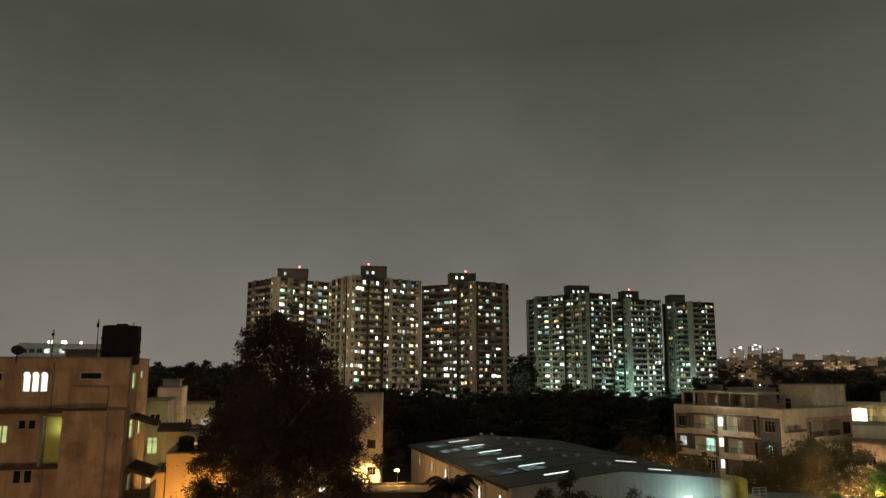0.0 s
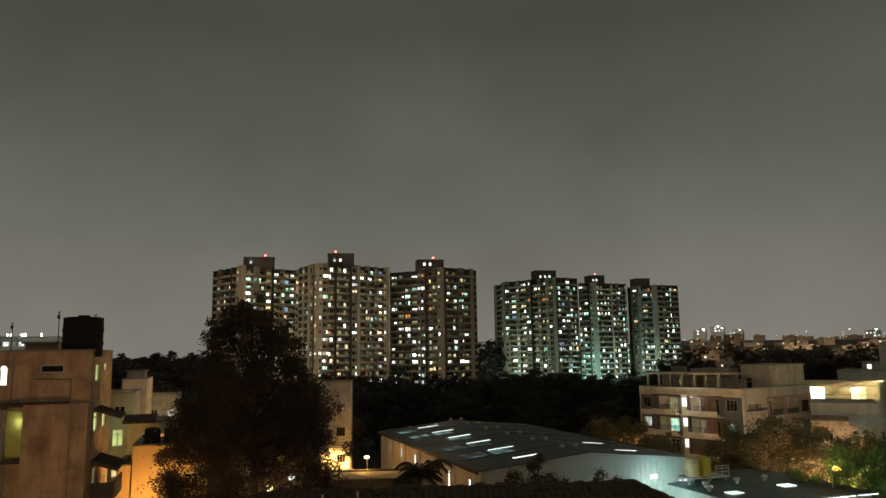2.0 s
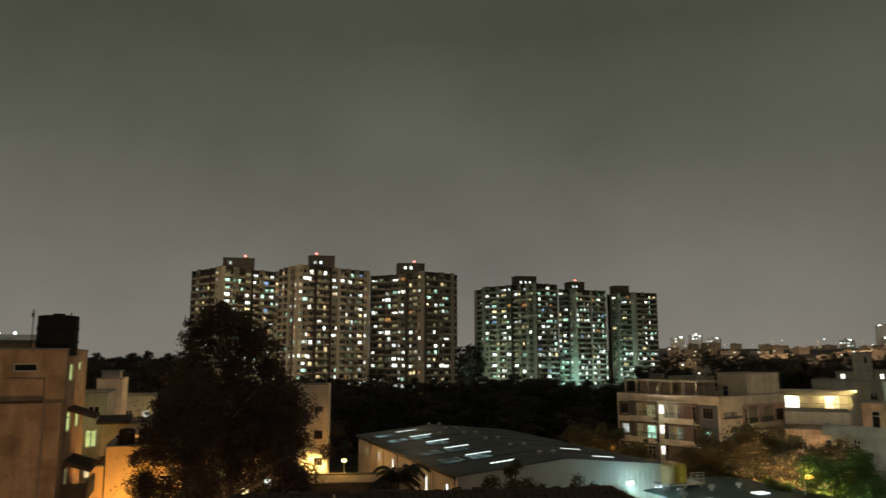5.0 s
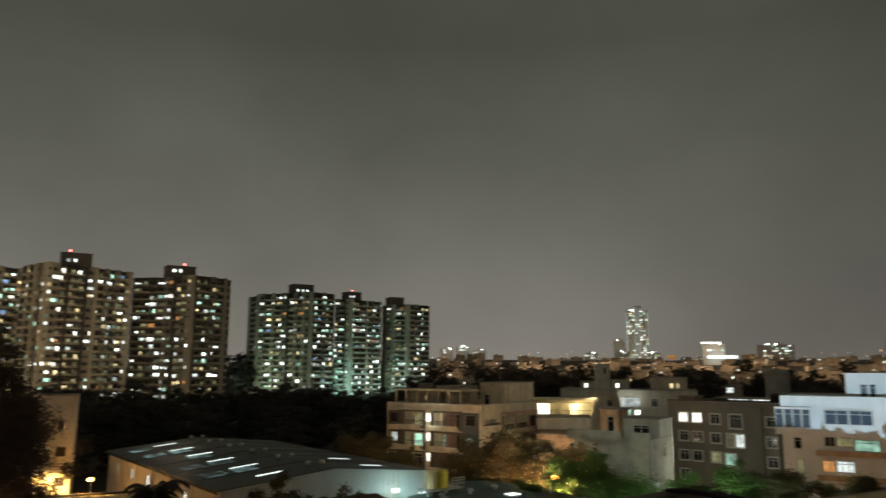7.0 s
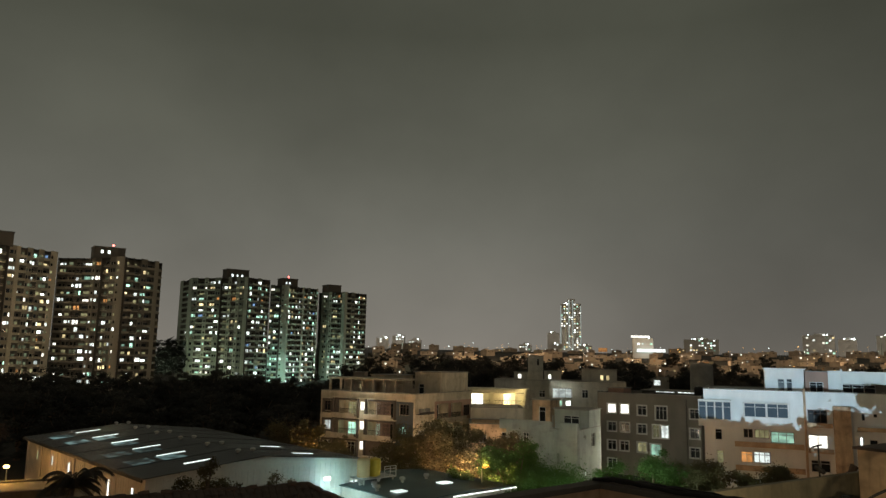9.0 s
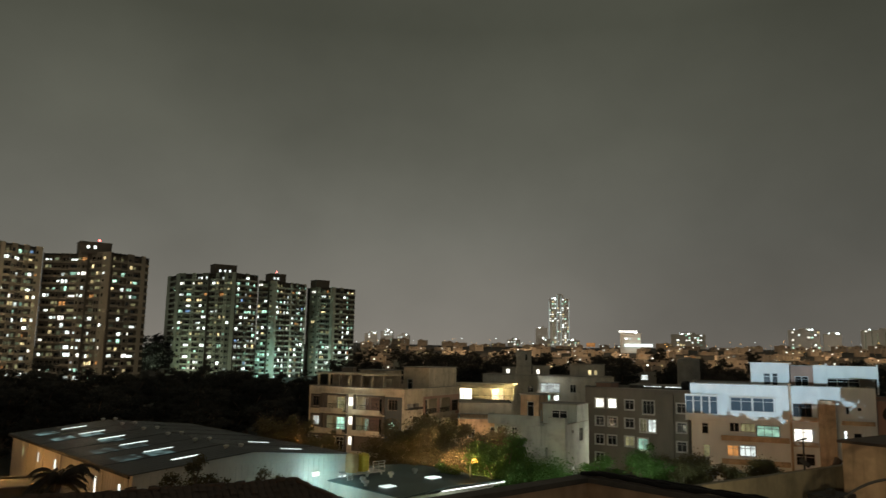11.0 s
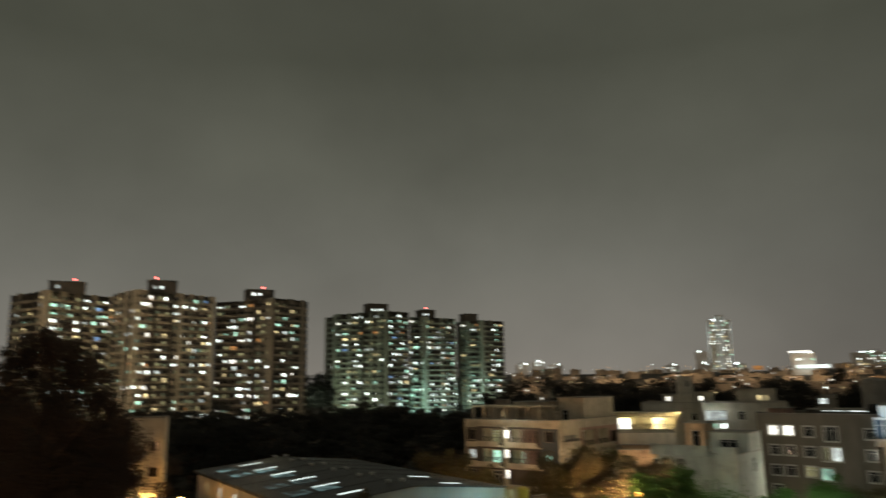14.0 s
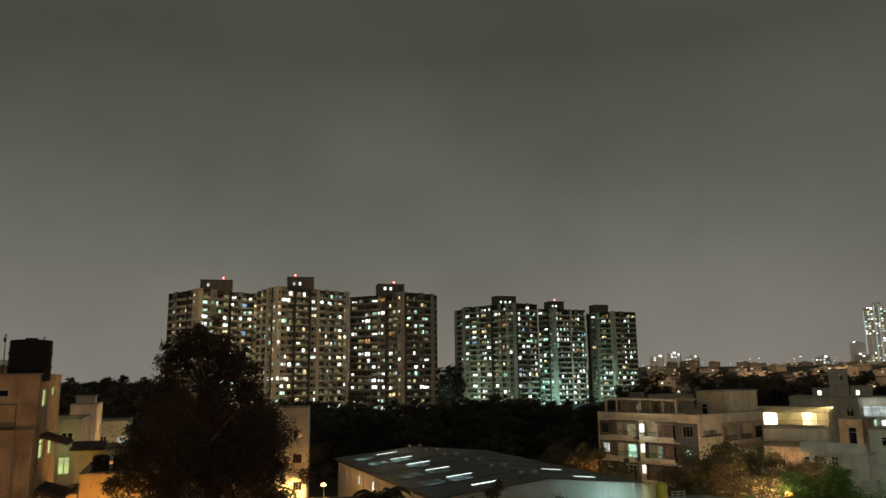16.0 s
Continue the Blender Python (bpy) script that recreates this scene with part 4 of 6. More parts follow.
# ---- beige block beside the lane ----
def lane_block():
    W, D, H = 16.0, 8.6, 18.55
    m = pose(-34.6, 39.86, 0, 0, 0, 15.06)
    front = [(13.9, 17.3, 1.25, 0.47, "dark", 0), (8.9, 17.2, 0.7, 0.55, "dark", 1),
             (9.45, 13.75, 0.6, 1.0, "lime", 1), (10.45, 14.5, 0.42, 0.55, "dark", 0), (10.97, 14.5, 0.42, 0.55, "dark", 0),
             (10.42, 11.5, 0.45, 0.75, "dark", 0), (10.98, 11.5, 0.45, 0.75, "dark", 0), (5.0, 14.2, 1.4, 1.2, "warm", 1), (5.0, 17.0, 1.4, 1.1, "dark", 1),
             (10.7, 8.2, 1.1, 1.1, "dim", 1), (14.2, 7.4, 0.9, 1.0, "dark", 1)]
    front += [(10.50 + 0.46 * k, 16.62, 0.40, 1.0, "bright", 0) for k in range(3)]
    side = [(2.3, 16.7, 1.8, 1.05, "lime", 0), (5.7, 17.3, 1.6, 0.55, "lime", 0), (2.5, 13.65, 1.9, 1.2, "lime", 0), (6.0, 13.65, 1.7, 1.0, "lime", 0), (3.0, 10.4, 1.8, 1.1, "dim", 0)]
    b = building("apartment_block", m, W, D, H, PLASTER, {"front": front, "right": side},
                 "weathered beige apartment block with stained plaster and lit arched windows", "building", 0.75)
    # arched heads over the three lit windows
    for k in range(3):
        bm = bmesh.new()
        lathe(bm, [(0.16, 0), (0.16, 0.03)], 16, pose(10.50 + 0.46 * k, -0.004, 17.60, 90))
        part("window_arch", bm, LITS["bright"], b, "lit round arch of a window")
    # the stair shaft stands forward of the wall below the top storey
    bm = bmesh.new()
    box(bm, 12.65, 15.98, -0.55, -0.003, 0, 15.55)
    part("stair_shaft", bm, PLASTER, b)
    rs = random.Random(12)
    for z, u1 in ((15.45, 12.62), (12.35, 12.62), (9.3, 12.62)):
        # one worn shade with an uneven tiled lip
        bm = bmesh.new()
        us = [2.0 + k * (u1 - 2.0) / 60 for k in range(61)]
        rows_ = []
        for k, u in enumerate(us):
            lip = 0.20 + 0.025 * (k // 2 % 3) + rs.uniform(-0.02, 0.03)
            ring = ((u, -0.003, z), (u, -0.44 + rs.uniform(-0.03, 0.03), z - 0.03), (u, -0.45, z + lip), (u, -0.34, z + lip), (u, -0.33, z + 0.09), (u, -0.003, z + 0.12))
            rows_.append([bm.verts.new(p) for p in ring])
        for r0, r1 in zip(rows_, rows_[1:]):
            for k in range(6):
                bm.faces.new((r0[k], r0[(k + 1) % 6], r1[(k + 1) % 6], r1[k]))
        bm.faces.new(rows_[0][::-1])
        bm.faces.new(rows_[-1])
        bmesh.ops.recalc_face_normals(bm, faces=bm.faces[:])
        part("awning", bm, SHADE, b, "dark weathered window shade")
    bm = bmesh.new()
    box(bm, 12.65, 15.0, -0.70, -0.56, 15.552, 15.70)
    part("ledge", bm, SHADE, b)
    # lit balcony recess: side wall that catches the lamp
    bm = bmesh.new()
    box(bm, 11.6, 11.72, -0.72, -0.003, 12.5, 15.3)
    part("balcony_post", bm, CONCRETE, b)
    bm = bmesh.new()
    box(bm, 11.78, 12.62, -0.10, -0.004, 12.55, 15.2)
    part("balcony_wall", bm, LIMEWALL, b, "lime-painted balcony wall under a small lamp")
    for u, z0, z1 in ((11.75, 2, 12.2), (15.1, 4, 15.5), (11.9, 15.7, 18.3)):
        bm = bmesh.new()
        tube(bm, (u, -0.62 if u > 12.6 else -0.08, z0), (u, -0.62 if u > 12.6 else -0.08, z1), 0.05, 0.05, 8)
        part("drain_pipe", bm, CONCRETE, b)
    bm = bmesh.new()
    tube(bm, (13.0, -0.1, 16.95), (14.95, -0.1, 16.9), 0.04, 0.04, 6)
    tube(bm, (14.95, -0.1, 16.9), (14.95, -0.1, 15.7), 0.04, 0.04, 6)
    part("drain_pipe", bm, CONCRETE, b)
    # awnings and boxed balconies on the lane side
    for y0, y1, z in ((1.6, 4.2, 14.95), (1.2, 5.2, 11.9)):
        # corrugated sheet in one piece
        bm = bmesh.new()
        rows_ = []
        for k in range(33):
            y, lift = y0 + k * (y1 - y0) / 32, 0.05 * (1 + math.cos(k * math.pi / 2))
            rows_.append([bm.verts.new(p) for p in ((W + 0.003, y, z), (W + 1.5, y, z - 0.5), (W + 1.5, y, z - 0.40 + lift), (W + 0.003, y, z + 0.12 + lift))])
        for r0, r1 in zip(rows_, rows_[1:]):
            for k in range(4):
                bm.faces.new((r0[k], r0[(k + 1) % 4], r1[(k + 1) % 4], r1[k]))
        bm.faces.new(rows_[0])
        bm.faces.new(rows_[-1][::-1])
        bmesh.ops.recalc_face_normals(bm, faces=bm.faces[:])
        part("awning", bm, SHADE, b, "tiled lean-to awning")
    for z in (9.8, 6.8):
        bm = bmesh.new()
        box(bm, W + 0.003, W + 1.3, 1.4, 5.6, z - 0.15, z)
        box(bm, W + 1.2, W + 1.3, 1.4, 5.6, z, z + 0.95)
        box(bm, W + 0.003, W + 1.2, 1.4, 1.5, z, z + 0.95)
        part("side_balcony", bm, DARKCON, b)
    # roof: raised end bay and a low stair head
    bm = bmesh.new()
    box(bm, 12.0, 15.7, 0.3, 4.6, 17.82, 18.2)
    part("tank_plinth", bm, PLASTER, b)
    block("stair_head", b, 11.2, 13.0, 5.5, 7.8, 17.8, 19.1, PLASTER)
    return b


lane_block()
bl_ = pose(-34.6, 39.86, 0, 0, 0, 15.06) @ Vector((12.45, -0.36, 14.6))
lamp("balcony_lamp", bl_[:], 5, (0.95, 1.0, 0.62), 0.05)
water_tank(pose(-20.30, 45.2, 18.2), 1.13, 2.5, BLACKTANK, "large black plastic water tank on the block's roof")
antenna(pose(-21.5, 44.6, 18.0), 2.95, "thin iron antenna mast on the roof edge")
antenna(pose(-20.2, 46.6, 18.0), 2.9, "thin iron rod behind the black tank")
antenna(pose(-24.0, 44.2, 17.8), 2.5, "short pole with a box on the roof")
dish(pose(-24.6, 41.6, 18.2, 0, 0, 40), 0.34, "small satellite dish on the parapet")

# ---- houses along the lane, lit by sodium lamps ----
h = building("house", pose(-36.6, 92.8, 0, 0, 0, 15), 2.9, 8, 15.6, CREAM, {"front": [(0.75, 12.3, 0.8, 0.9, "white", 1), (0.75, 9.4, 0.8, 1.0, "dark", 1), (2.1, 9.3, 0.8, 1.0, "dark", 1)],
             "right": [(1.5, 12.0, 0.8, 1.0, "warm", 0), (1.5, 9.2, 0.8, 1.2, "warm", 0), (5, 12, 0.9, 1, "dark", 1)]}, "narrow cream house with one lit window", "house", group="lane houses")
block("stair_head", h, 0.3, 2.4, 2, 5, 14.7, 16.5, CREAM)
building("house", pose(-38.2, 105.2, 0, 0, 0, 15), 4.4, 8, 12.95, GREYWALL, {"front": [(3.4, 10.0, 0.9, 0.9, "white", 1), (3.3, 7.2, 0.9, 0.8, "bright", 1), (1.2, 10, 0.9, 1, "dark", 1)]},
         "pale grey house with two lit windows", "house", group="lane houses")
building("house", pose(-32.9, 71.2, 0, 0, 0, 15), 5.5, 8, 14.8, CREAM, {"front": [(4.3, 9.8, 1.0, 1.6, "lime", 1), (4.4, 12.6, 1.0, 1.0, "dark", 1), (4.4, 7.0, 1.1, 1.4, "warm", 1)]},
         "cream house with a lime-lit balcony door", "house", group="lane houses")
h = building("house", pose(-25.8, 67.2, 0, 0, 0, 15), 5.2, 7, 12.3, CREAM, {"front": [(1.5, 9.9, 0.8, 1.5, "dark", 1), (2.7, 10.6, 1.2, 0.8, "orange", 1), (4.2, 10.2, 0.8, 1.1, "dark", 1)]},
             "cream house with a tiled roof edge and a grille balcony", "house", group="lane houses", parapet=0.25)
bm = bmesh.new()
rows_ = []
for k in range(37):
    # ribbed lean-to roof in one piece
    x, lift = -0.4 + k * 0.075, 0.05 * (1 + math.cos(k * math.pi / 2))
    rows_.append([bm.verts.new(p) for p in ((x, -0.9, 12.40), (x, 1.6, 12.40), (x, 1.6, 12.98 + lift), (x, -0.9, 12.50 + lift))])
for r0, r1 in zip(rows_, rows_[1:]):
    for k in range(4):
        bm.faces.new((r0[k], r0[(k + 1) % 4], r1[(k + 1) % 4], r1[k]))
bm.faces.new(rows_[0])
bm.faces.new(rows_[-1][::-1])
bmesh.ops.recalc_face_normals(bm, faces=bm.faces[:])
part("tile_roof", bm, SHADE, h)
bm = bmesh.new()
box(bm, 0.9, 3.4, -0.9, -0.003, 9.45, 9.6)
for k in range(14):
    box(bm, 0.95 + k * 0.18, 1.0 + k * 0.18, -0.88, -0.84, 9.6, 10.6)
box(bm, 0.9, 3.4, -0.9, -0.82, 10.6, 10.68)
part("grille_balcony", bm, FRAMEWHITE, h)
building("house", pose(-22.9, 57.7, 0, 0, 0, 15), 1.0, 6, 10.0, OCHRE, {}, "low ochre wing beside the lane wall", "house", group="lane houses")
building("house", pose(-21.85, 58.0, 0, 0, 0, 15), 5.4, 6, 11.4, OCHRE, {"front": [(4.3, 8.0, 1.0, 1.2, "dark", 1)]}, "ochre house glowing under a sodium street lamp", "house", group="lane houses", parapet=0.2)
water_tank(pose(-20.95, 59.6, 11.49), 0.60, 1.2, BLACKTANK, "black plastic water tank on the ochre roof")
water_tank(pose(-19.55, 59.95, 11.49), 0.60, 1.2, BLACKTANK, "black plastic water tank on the ochre roof")
lamp("lane_wall_light", (-19.6, 55.6, 6.5), 900, SODIUM, 0.15)

# stair tower of a half-hidden block behind the tall tree
u = building("stair_tower", pose(-11.75, 89.1, 0, 0, 0, 2), 3.6, 5, 14.95, CREAM, {"front": [(2.55, 5.55, 1.0, 0.95, "dark", 2), (2.5, 8.6, 1.0, 1.0, "dark", 2), (2.5, 11.4, 1.0, 1.0, "dark", 2)]},
             "narrow cream stair tower brightly lit at its foot", "building")
bm = bmesh.new()
for k in range(4):
    box(bm, 1.6, 3.4, -0.08, -0.003, 6.95 + k * 0.28, 7.1 + k * 0.28)
part("louvre", bm, CONCRETE, u)
building("house", pose(-22.5, 93.0, 0, 0, 0, 4), 10.4, 7, 5.2, BROWN, {"front": [(2, 3, 1.2, 1.2, "warm", 1), (5, 3, 1.2, 1.2, "dark", 1), (8, 3, 1.4, 1.2, "orange", 1)]}, "low house behind the tall tree with warm windows", "house", group="lane houses")
street_lamp(pose(-6.1, 89.0, 0, 0, 0, 0), 6.0, "sodium", "sodium street lamp on a steel pole, brightly lit", head=1.35)
bm = bmesh.new()
box(bm, -14, 6, 0, 0.2, 0, 2.6)
for k in range(8):
    box(bm, -14 + k * 2.6, -13.7 + k * 2.6, -0.08, -0.003, 0, 2.7)
solid("compound_wall", bm, CONCRETE, "low plastered compound wall along the lane", "wall", pose(0, 84.0, 0, 0, 0, 4))

# ---- four-storey flats with balconies ----
tl, md = (34.1, 113.0), (43.9, 98.7)
A1, A2 = math.dist(tl, md), 17.8
leftface = [(1.55, 9.7, 1.7, 1.5, "dark", 2), (1.55, 6.9, 1.4, 1.35, "white", 1), (1.55, 3.9, 1.4, 1.35, "dark", 1), (5.3, 9.2, 3.4, 2.2, "loggia:dim", 0), (5.3, 6.2, 3.4, 2.2, "loggia:green", 0), (5.3, 3.2, 3.4, 2.2, "loggia:dark", 0),
            (8.05, 10.0, 1.1, 1.3, "bright", 0), (8.05, 7.15, 1.1, 1.3, "bright", 0), (8.1, 4.2, 1.0, 1.3, "bright", 0), (10.2, 9.2, 2.2, 2.2, "loggia:dark", 0), (10.2, 6.2, 2.2, 2.2, "loggia:green", 0),
            (12.6, 9.2, 2.0, 2.1, "dark", 2), (12.6, 6.2, 2.0, 2.1, "dark", 2), (15.5, 9.7, 1.6, 1.5, "dark", 2), (15.3, 6.9, 1.3, 1.1, "green", 2), (15.3, 3.9, 1.3, 1.1, "dark", 1)]
rightface = [(8.2, 8.6, 3.6, 2.5, "loggia:dark", 0), (12.6, 8.6, 3.4, 2.5, "loggia:dark", 0), (16.2, 8.9, 2.2, 1.7, "dark", 2), (8.2, 5.6, 3.6, 2.4, "loggia:dark", 0), (12.6, 5.6, 3.4, 2.4, "loggia:dark", 0), (16.2, 5.9, 2.2, 1.6, "dark", 2)]
# local x runs along the balcony face; the other street face is its right side
flats = building("apartment_building", along(tl, md), A1, A2, 12.75, FLATSWALL, {"front": leftface, "right": rightface},
                 "cream four-storey flats with balconies, some windows lit", "building", 0.95)
for z in (5.7, 8.75, 11.75):
    bm = bmesh.new()
    box(bm, 2.6, 14.2, -0.45, -0.003, z, z + 0.14)
    part("sunshade", bm, FLATSWALL, flats)
for u0, u1 in ((2.9, 7.3), (8.9, 13.9)):
    for z in (3.05, 6.05, 9.05):
        bm = bmesh.new()
        box(bm, u0, u1, -1.1, -0.46, z - 0.14, z)
        box(bm, u0, u1, -0.45, -0.003, z - 0.14, z - 0.001)
        box(bm, u0, u1, -1.1, -1.0, z, z + 0.55)
        part("balcony_slab", bm, FLATSWALL, flats)
for z in (5.6, 8.5):
    bm = bmesh.new()
    box(bm, A1 + 0.003, A1 + 0.9, 6.0, 14.6, z - 0.14, z)
    box(bm, A1 + 0.8, A1 + 0.9, 6.0, 14.6, z, z + 0.5)
    part("balcony_slab", bm, FLATSWALL, flats)
for z in (6.8, 9.9):
    bm = bmesh.new()
    box(bm, A1 + 0.003, A1 + 0.75, 0.4, 4.4, z - 0.1, z)
    box(bm, A1 + 0.65, A1 + 0.75, 0.4, 4.4, z, z + 0.25)
    part("unit_shelf", bm, DARKCON, flats)
    for y in (0.8, 2.5):
        bm = bmesh.new()
        box(bm, A1 + 0.15, A1 + 0.55, y, y + 1.0, z + 0.01, z + 0.75)
        part("air_conditioner", bm, CONCRETE, flats)
for u0, u1, z0, z1, mt in ((14.1, 17.1, 3.0, 11.6, SLATE), (2.87, 7.23, 0.5, 11.74, PANEL), (8.87, 13.83, 0.5, 11.74, PANEL)):
    bm = bmesh.new()
    holed_wall(bm, pose(0, -0.05, 0), u0, u1, z0, z1, [(u - w / 2 - 0.02, u + w / 2 + 0.02, z - 0.02, z + hh + 0.02) for u, z, w, hh, *_ in leftface if u0 < u < u1], 0.045)
    part("facade_panel", bm, mt, flats)
for u in (2.75, 7.35, 8.75, 13.95):
    bm = bmesh.new()
    box(bm, u - 0.12, u + 0.12, -0.42, -0.004, 0, 11.74)
    part("pilaster", bm, PANEL, flats)
# boxed brown frames round the end windows, and reddish lattice screens on the balconies
for z, hh in ((9.7, 1.5), (6.9, 1.35), (3.9, 1.35)):
    bm = bmesh.new()
    grid_frame(bm, [0.55, 0.82, 2.28, 2.55], [z - 0.3, z - 0.06, z + hh + 0.06, z + hh + 0.35], -0.32, -0.004, lambda i, k: i != 1 or k != 1)
    part("window_box", bm, PANEL, flats, "brown boxed window frame")
for z in (9.12, 6.12):
    bm = bmesh.new()
    xs = [11.35 + 0.09 * k for k in range(28)]
    zs = [z, z + 0.1, z + 0.55, z + 0.63, z + 1.1, z + 1.18, z + 1.7, z + 1.78, z + 2.3, z + 2.4]
    grid_frame(bm, xs, zs, -0.98, -0.93, lambda i, k: i % 2 == 0 or k % 2 == 0)
    part("lattice_screen", bm, LATTICE, flats, "reddish lattice screen on a balcony")
# rooftop verandah and stair room
bm = bmesh.new()
holed_wall(bm, pose(A1 + 0.05, 0, 0, 0, 0, 90), 5.7, 17.5, 8.4, 11.5, [(u - w / 2 - 0.02, u + w / 2 + 0.02, z - 0.02, z + hh + 0.02) for u, z, w, hh, *_ in rightface if z > 8.4], 0.045)
part("facade_panel", bm, PINKISH, flats)
bm = bmesh.new()
box(bm, 0.2, 13.5, 1.2, 6.0, 14.55, 14.8)
part("verandah_roof", bm, FLATSWALL, flats)
for k in range(7):
    bm = bmesh.new()
    x = 0.4 + k * 2.05
    box(bm, x, x + 0.3, 1.4, 1.7, 11.82, 14.54)
    part("verandah_post", bm, FLATSWALL, flats)
bm = bmesh.new()
holed_wall(bm, pose(0.4, 5.2, 0), 0, 13, 11.82, 14.54, [(3.0, 3.9, 11.9, 14.0), (6.4, 7.2, 11.9, 14.0), (10.5, 11.5, 12.8, 14.0)], 0.2)
part("verandah_wall", bm, FLATSWALL, flats)
block("stair_room", flats, 5.0, 10.0, 6.3, 11.0, 11.82, 15.2, FLATSWALL)
block("roof_room", flats, 12.2, 16.9, 8.2, 17.3, 11.82, 15.8, FLATSWALL, [(1.2, 12.0, 1.0, 2.0, "dark", 0)])
lamp("flats_stair_light", (38.0, 104.5, 10.6), 160, (0.85, 1.0, 0.9), 0.1)

# ---- brown four-storey block with white window surrounds ----
bl, br = (78.0, 100.2), (86.7, 85.8)
BW = math.dist(bl, br)
rows = [(2.45, 9.7, 1.45, 1.5, "bright", 1), (4.6, 9.7, 1.45, 1.5, "bright", 0), (7.5, 9.6, 1.45, 1.5, "dark", 1), (10.6, 9.05, 1.8, 2.1, "dark", 2), (15.8, 9.5, 1.45, 1.45, "dark", 1)]
rows += [(2.45, 6.8, 1.45, 1.45, "dark", 1), (4.65, 6.8, 1.45, 1.45, "dark", 1), (7.45, 6.7, 1.45, 1.45, "dark", 1), (9.7, 6.2, 1.0, 2.0, "dim", 1), (11.1, 6.2, 1.2, 2.0, "white", 1), (13.5, 7.05, 1.15, 1.2, "dim", 0), (15.75, 6.5, 1.45, 1.5, "dark", 1)]
rows += [(2.4, 3.8, 1.45, 1.5, "dark", 1), (4.5, 3.8, 1.45, 1.5, "dark", 1), (7.4, 3.8, 1.45, 1.5, "dim", 1), (9.6, 3.4, 1.6, 1.8, "green", 1), (15.7, 3.6, 1.45, 1.5, "dark", 1)]
rows += [(2.4, 0.9, 1.45, 1.5, "dark", 1), (15.7, 0.9, 1.45, 1.5, "dark", 1)]
brown = building("apartment_building", along(bl, br), BW, 12, 12.95, BROWN, {"front": rows, "left": [(3, 9.6, 1.4, 1.4, "dark", 1), (8, 9.6, 1.4, 1.4, "dark", 1)]},
                 "brown four-storey flats with pale window surrounds", "building", 0.6, surround=FRAMEWHITE)
bm = bmesh.new()
box(bm, 12.3, 14.6, -0.35, -0.003, 0, 12.4)
part("bay", bm, BROWN, brown)
block("roof_shed", brown, 0.8, 3.4, 3, 7, 12.35, 13.6, PINKISH)
block("roof_shed", brown, 6.0, 15.5, 5.0, 10.5, 12.35, 13.4, DARKCON)
for u0, u1 in ((8.4, 11.4), (12.0, 15.2)):
    bm = bmesh.new()
    box(bm, u0, u1, 4.86, 4.95, 13.20, 13.30)
    part("strip_light", bm, LITS["white"], brown, "glowing strip light under the roof shed's eave")
water_tank(along(bl, br) @ pose(16.0, 3.0, 12.4), 0.9, 2.0, BLACKTANK, "black water tank on the brown block's roof")

# ---- white-topped modern building under the flood light ----
wl0, wr0 = (68.44, 67.32), (81.6, 52.45)
WW = 19.9
rows = [(5.75, 11.85, 2.4, 1.65, "tint", 1), (8.2, 11.85, 2.3, 1.65, "tint", 1), (4.9, 9.4, 1.1, 1.1, "dark", 1), (6.4, 9.45, 1.6, 1.0, "dim", 2), (8.6, 9.0, 2.5, 1.3, "green", 2), (12.35, 11.5, 2.0, 1.5, "dark", 2),
        (4.65, 6.55, 1.3, 1.3, "orange", 1), (6.3, 6.6, 1.8, 1.3, "white", 2), (12.3, 8.65, 2.0, 1.5, "bright", 1), (12.45, 6.0, 2.0, 1.35, "dark", 1), (16.68, 8.45, 0.3, 1.7, "white", 0), (17.9, 9.15, 0.85, 0.8, "dark", 0),
        (1.6, 9.0, 0.8, 1.3, "dark", 0), (1.7, 6.3, 0.8, 1.5, "dim", 0), (17.0, 12.0, 0.35, 0.8, "dark", 0), (18.2, 12.4, 0.4, 0.4, "dark", 0), (6, 3.2, 1.8, 1.6, "dark", 1), (12.4, 3.0, 2.0, 1.5, "dark", 1)]
white = building("modern_house", along(wl0, wr0), WW, 13, 15.0, WHITE, {"front": rows, "left": [(4, 9, 1.4, 1.4, "dark", 1)]},
                 "white modern apartment house with balconies under cool flood light", "building", 0.8)
# enclosed glass corner balcony
bm = bmesh.new()
box(bm, -0.6, 3.15, -1.0, -0.003, 10.65, 11.4)
gb = part("corner_balcony", bm, WHITE, white)
bm = bmesh.new()
box(bm, -0.6, 3.15, -1.0, -0.003, 13.6, 13.75)
part("balcony_roof", bm, WHITE, gb)
for k in range(4):
    x = -0.55 + k * 0.93
    part("window", frame_mesh(0.88, 2.15, 0, False), None, gb, "", pose(x + 0.44, -0.95, 11.42))
    part("pane", pane_mesh(0.80, 2.1, "tint"), None, gb, "", pose(x + 0.44, -0.91, 11.44))
for u0, u1, z in ((3.4, 10.8, 8.6), (3.4, 10.8, 5.9), (11.2, 13.8, 11.2), (11.2, 13.8, 8.35)):
    bm = bmesh.new()
    box(bm, u0, u1, -0.9, -0.003, z - 0.15, z)
    box(bm, u0, u1, -0.9, -0.8, z, z + (0.35 if u0 > 10 else 0.45))
    part("balcony_slab", bm, PLASTER, white)
bm = bmesh.new()
box(bm, 10.95, 11.15, -1.0, -0.003, 0, 15.35)
part("fin_wall", bm, PLASTER, white)
bm = bmesh.new()
box(bm, 13.95, 15.7, -0.8, -0.003, 0, 13.5)
part("stair_shaft", bm, PLASTER, white)
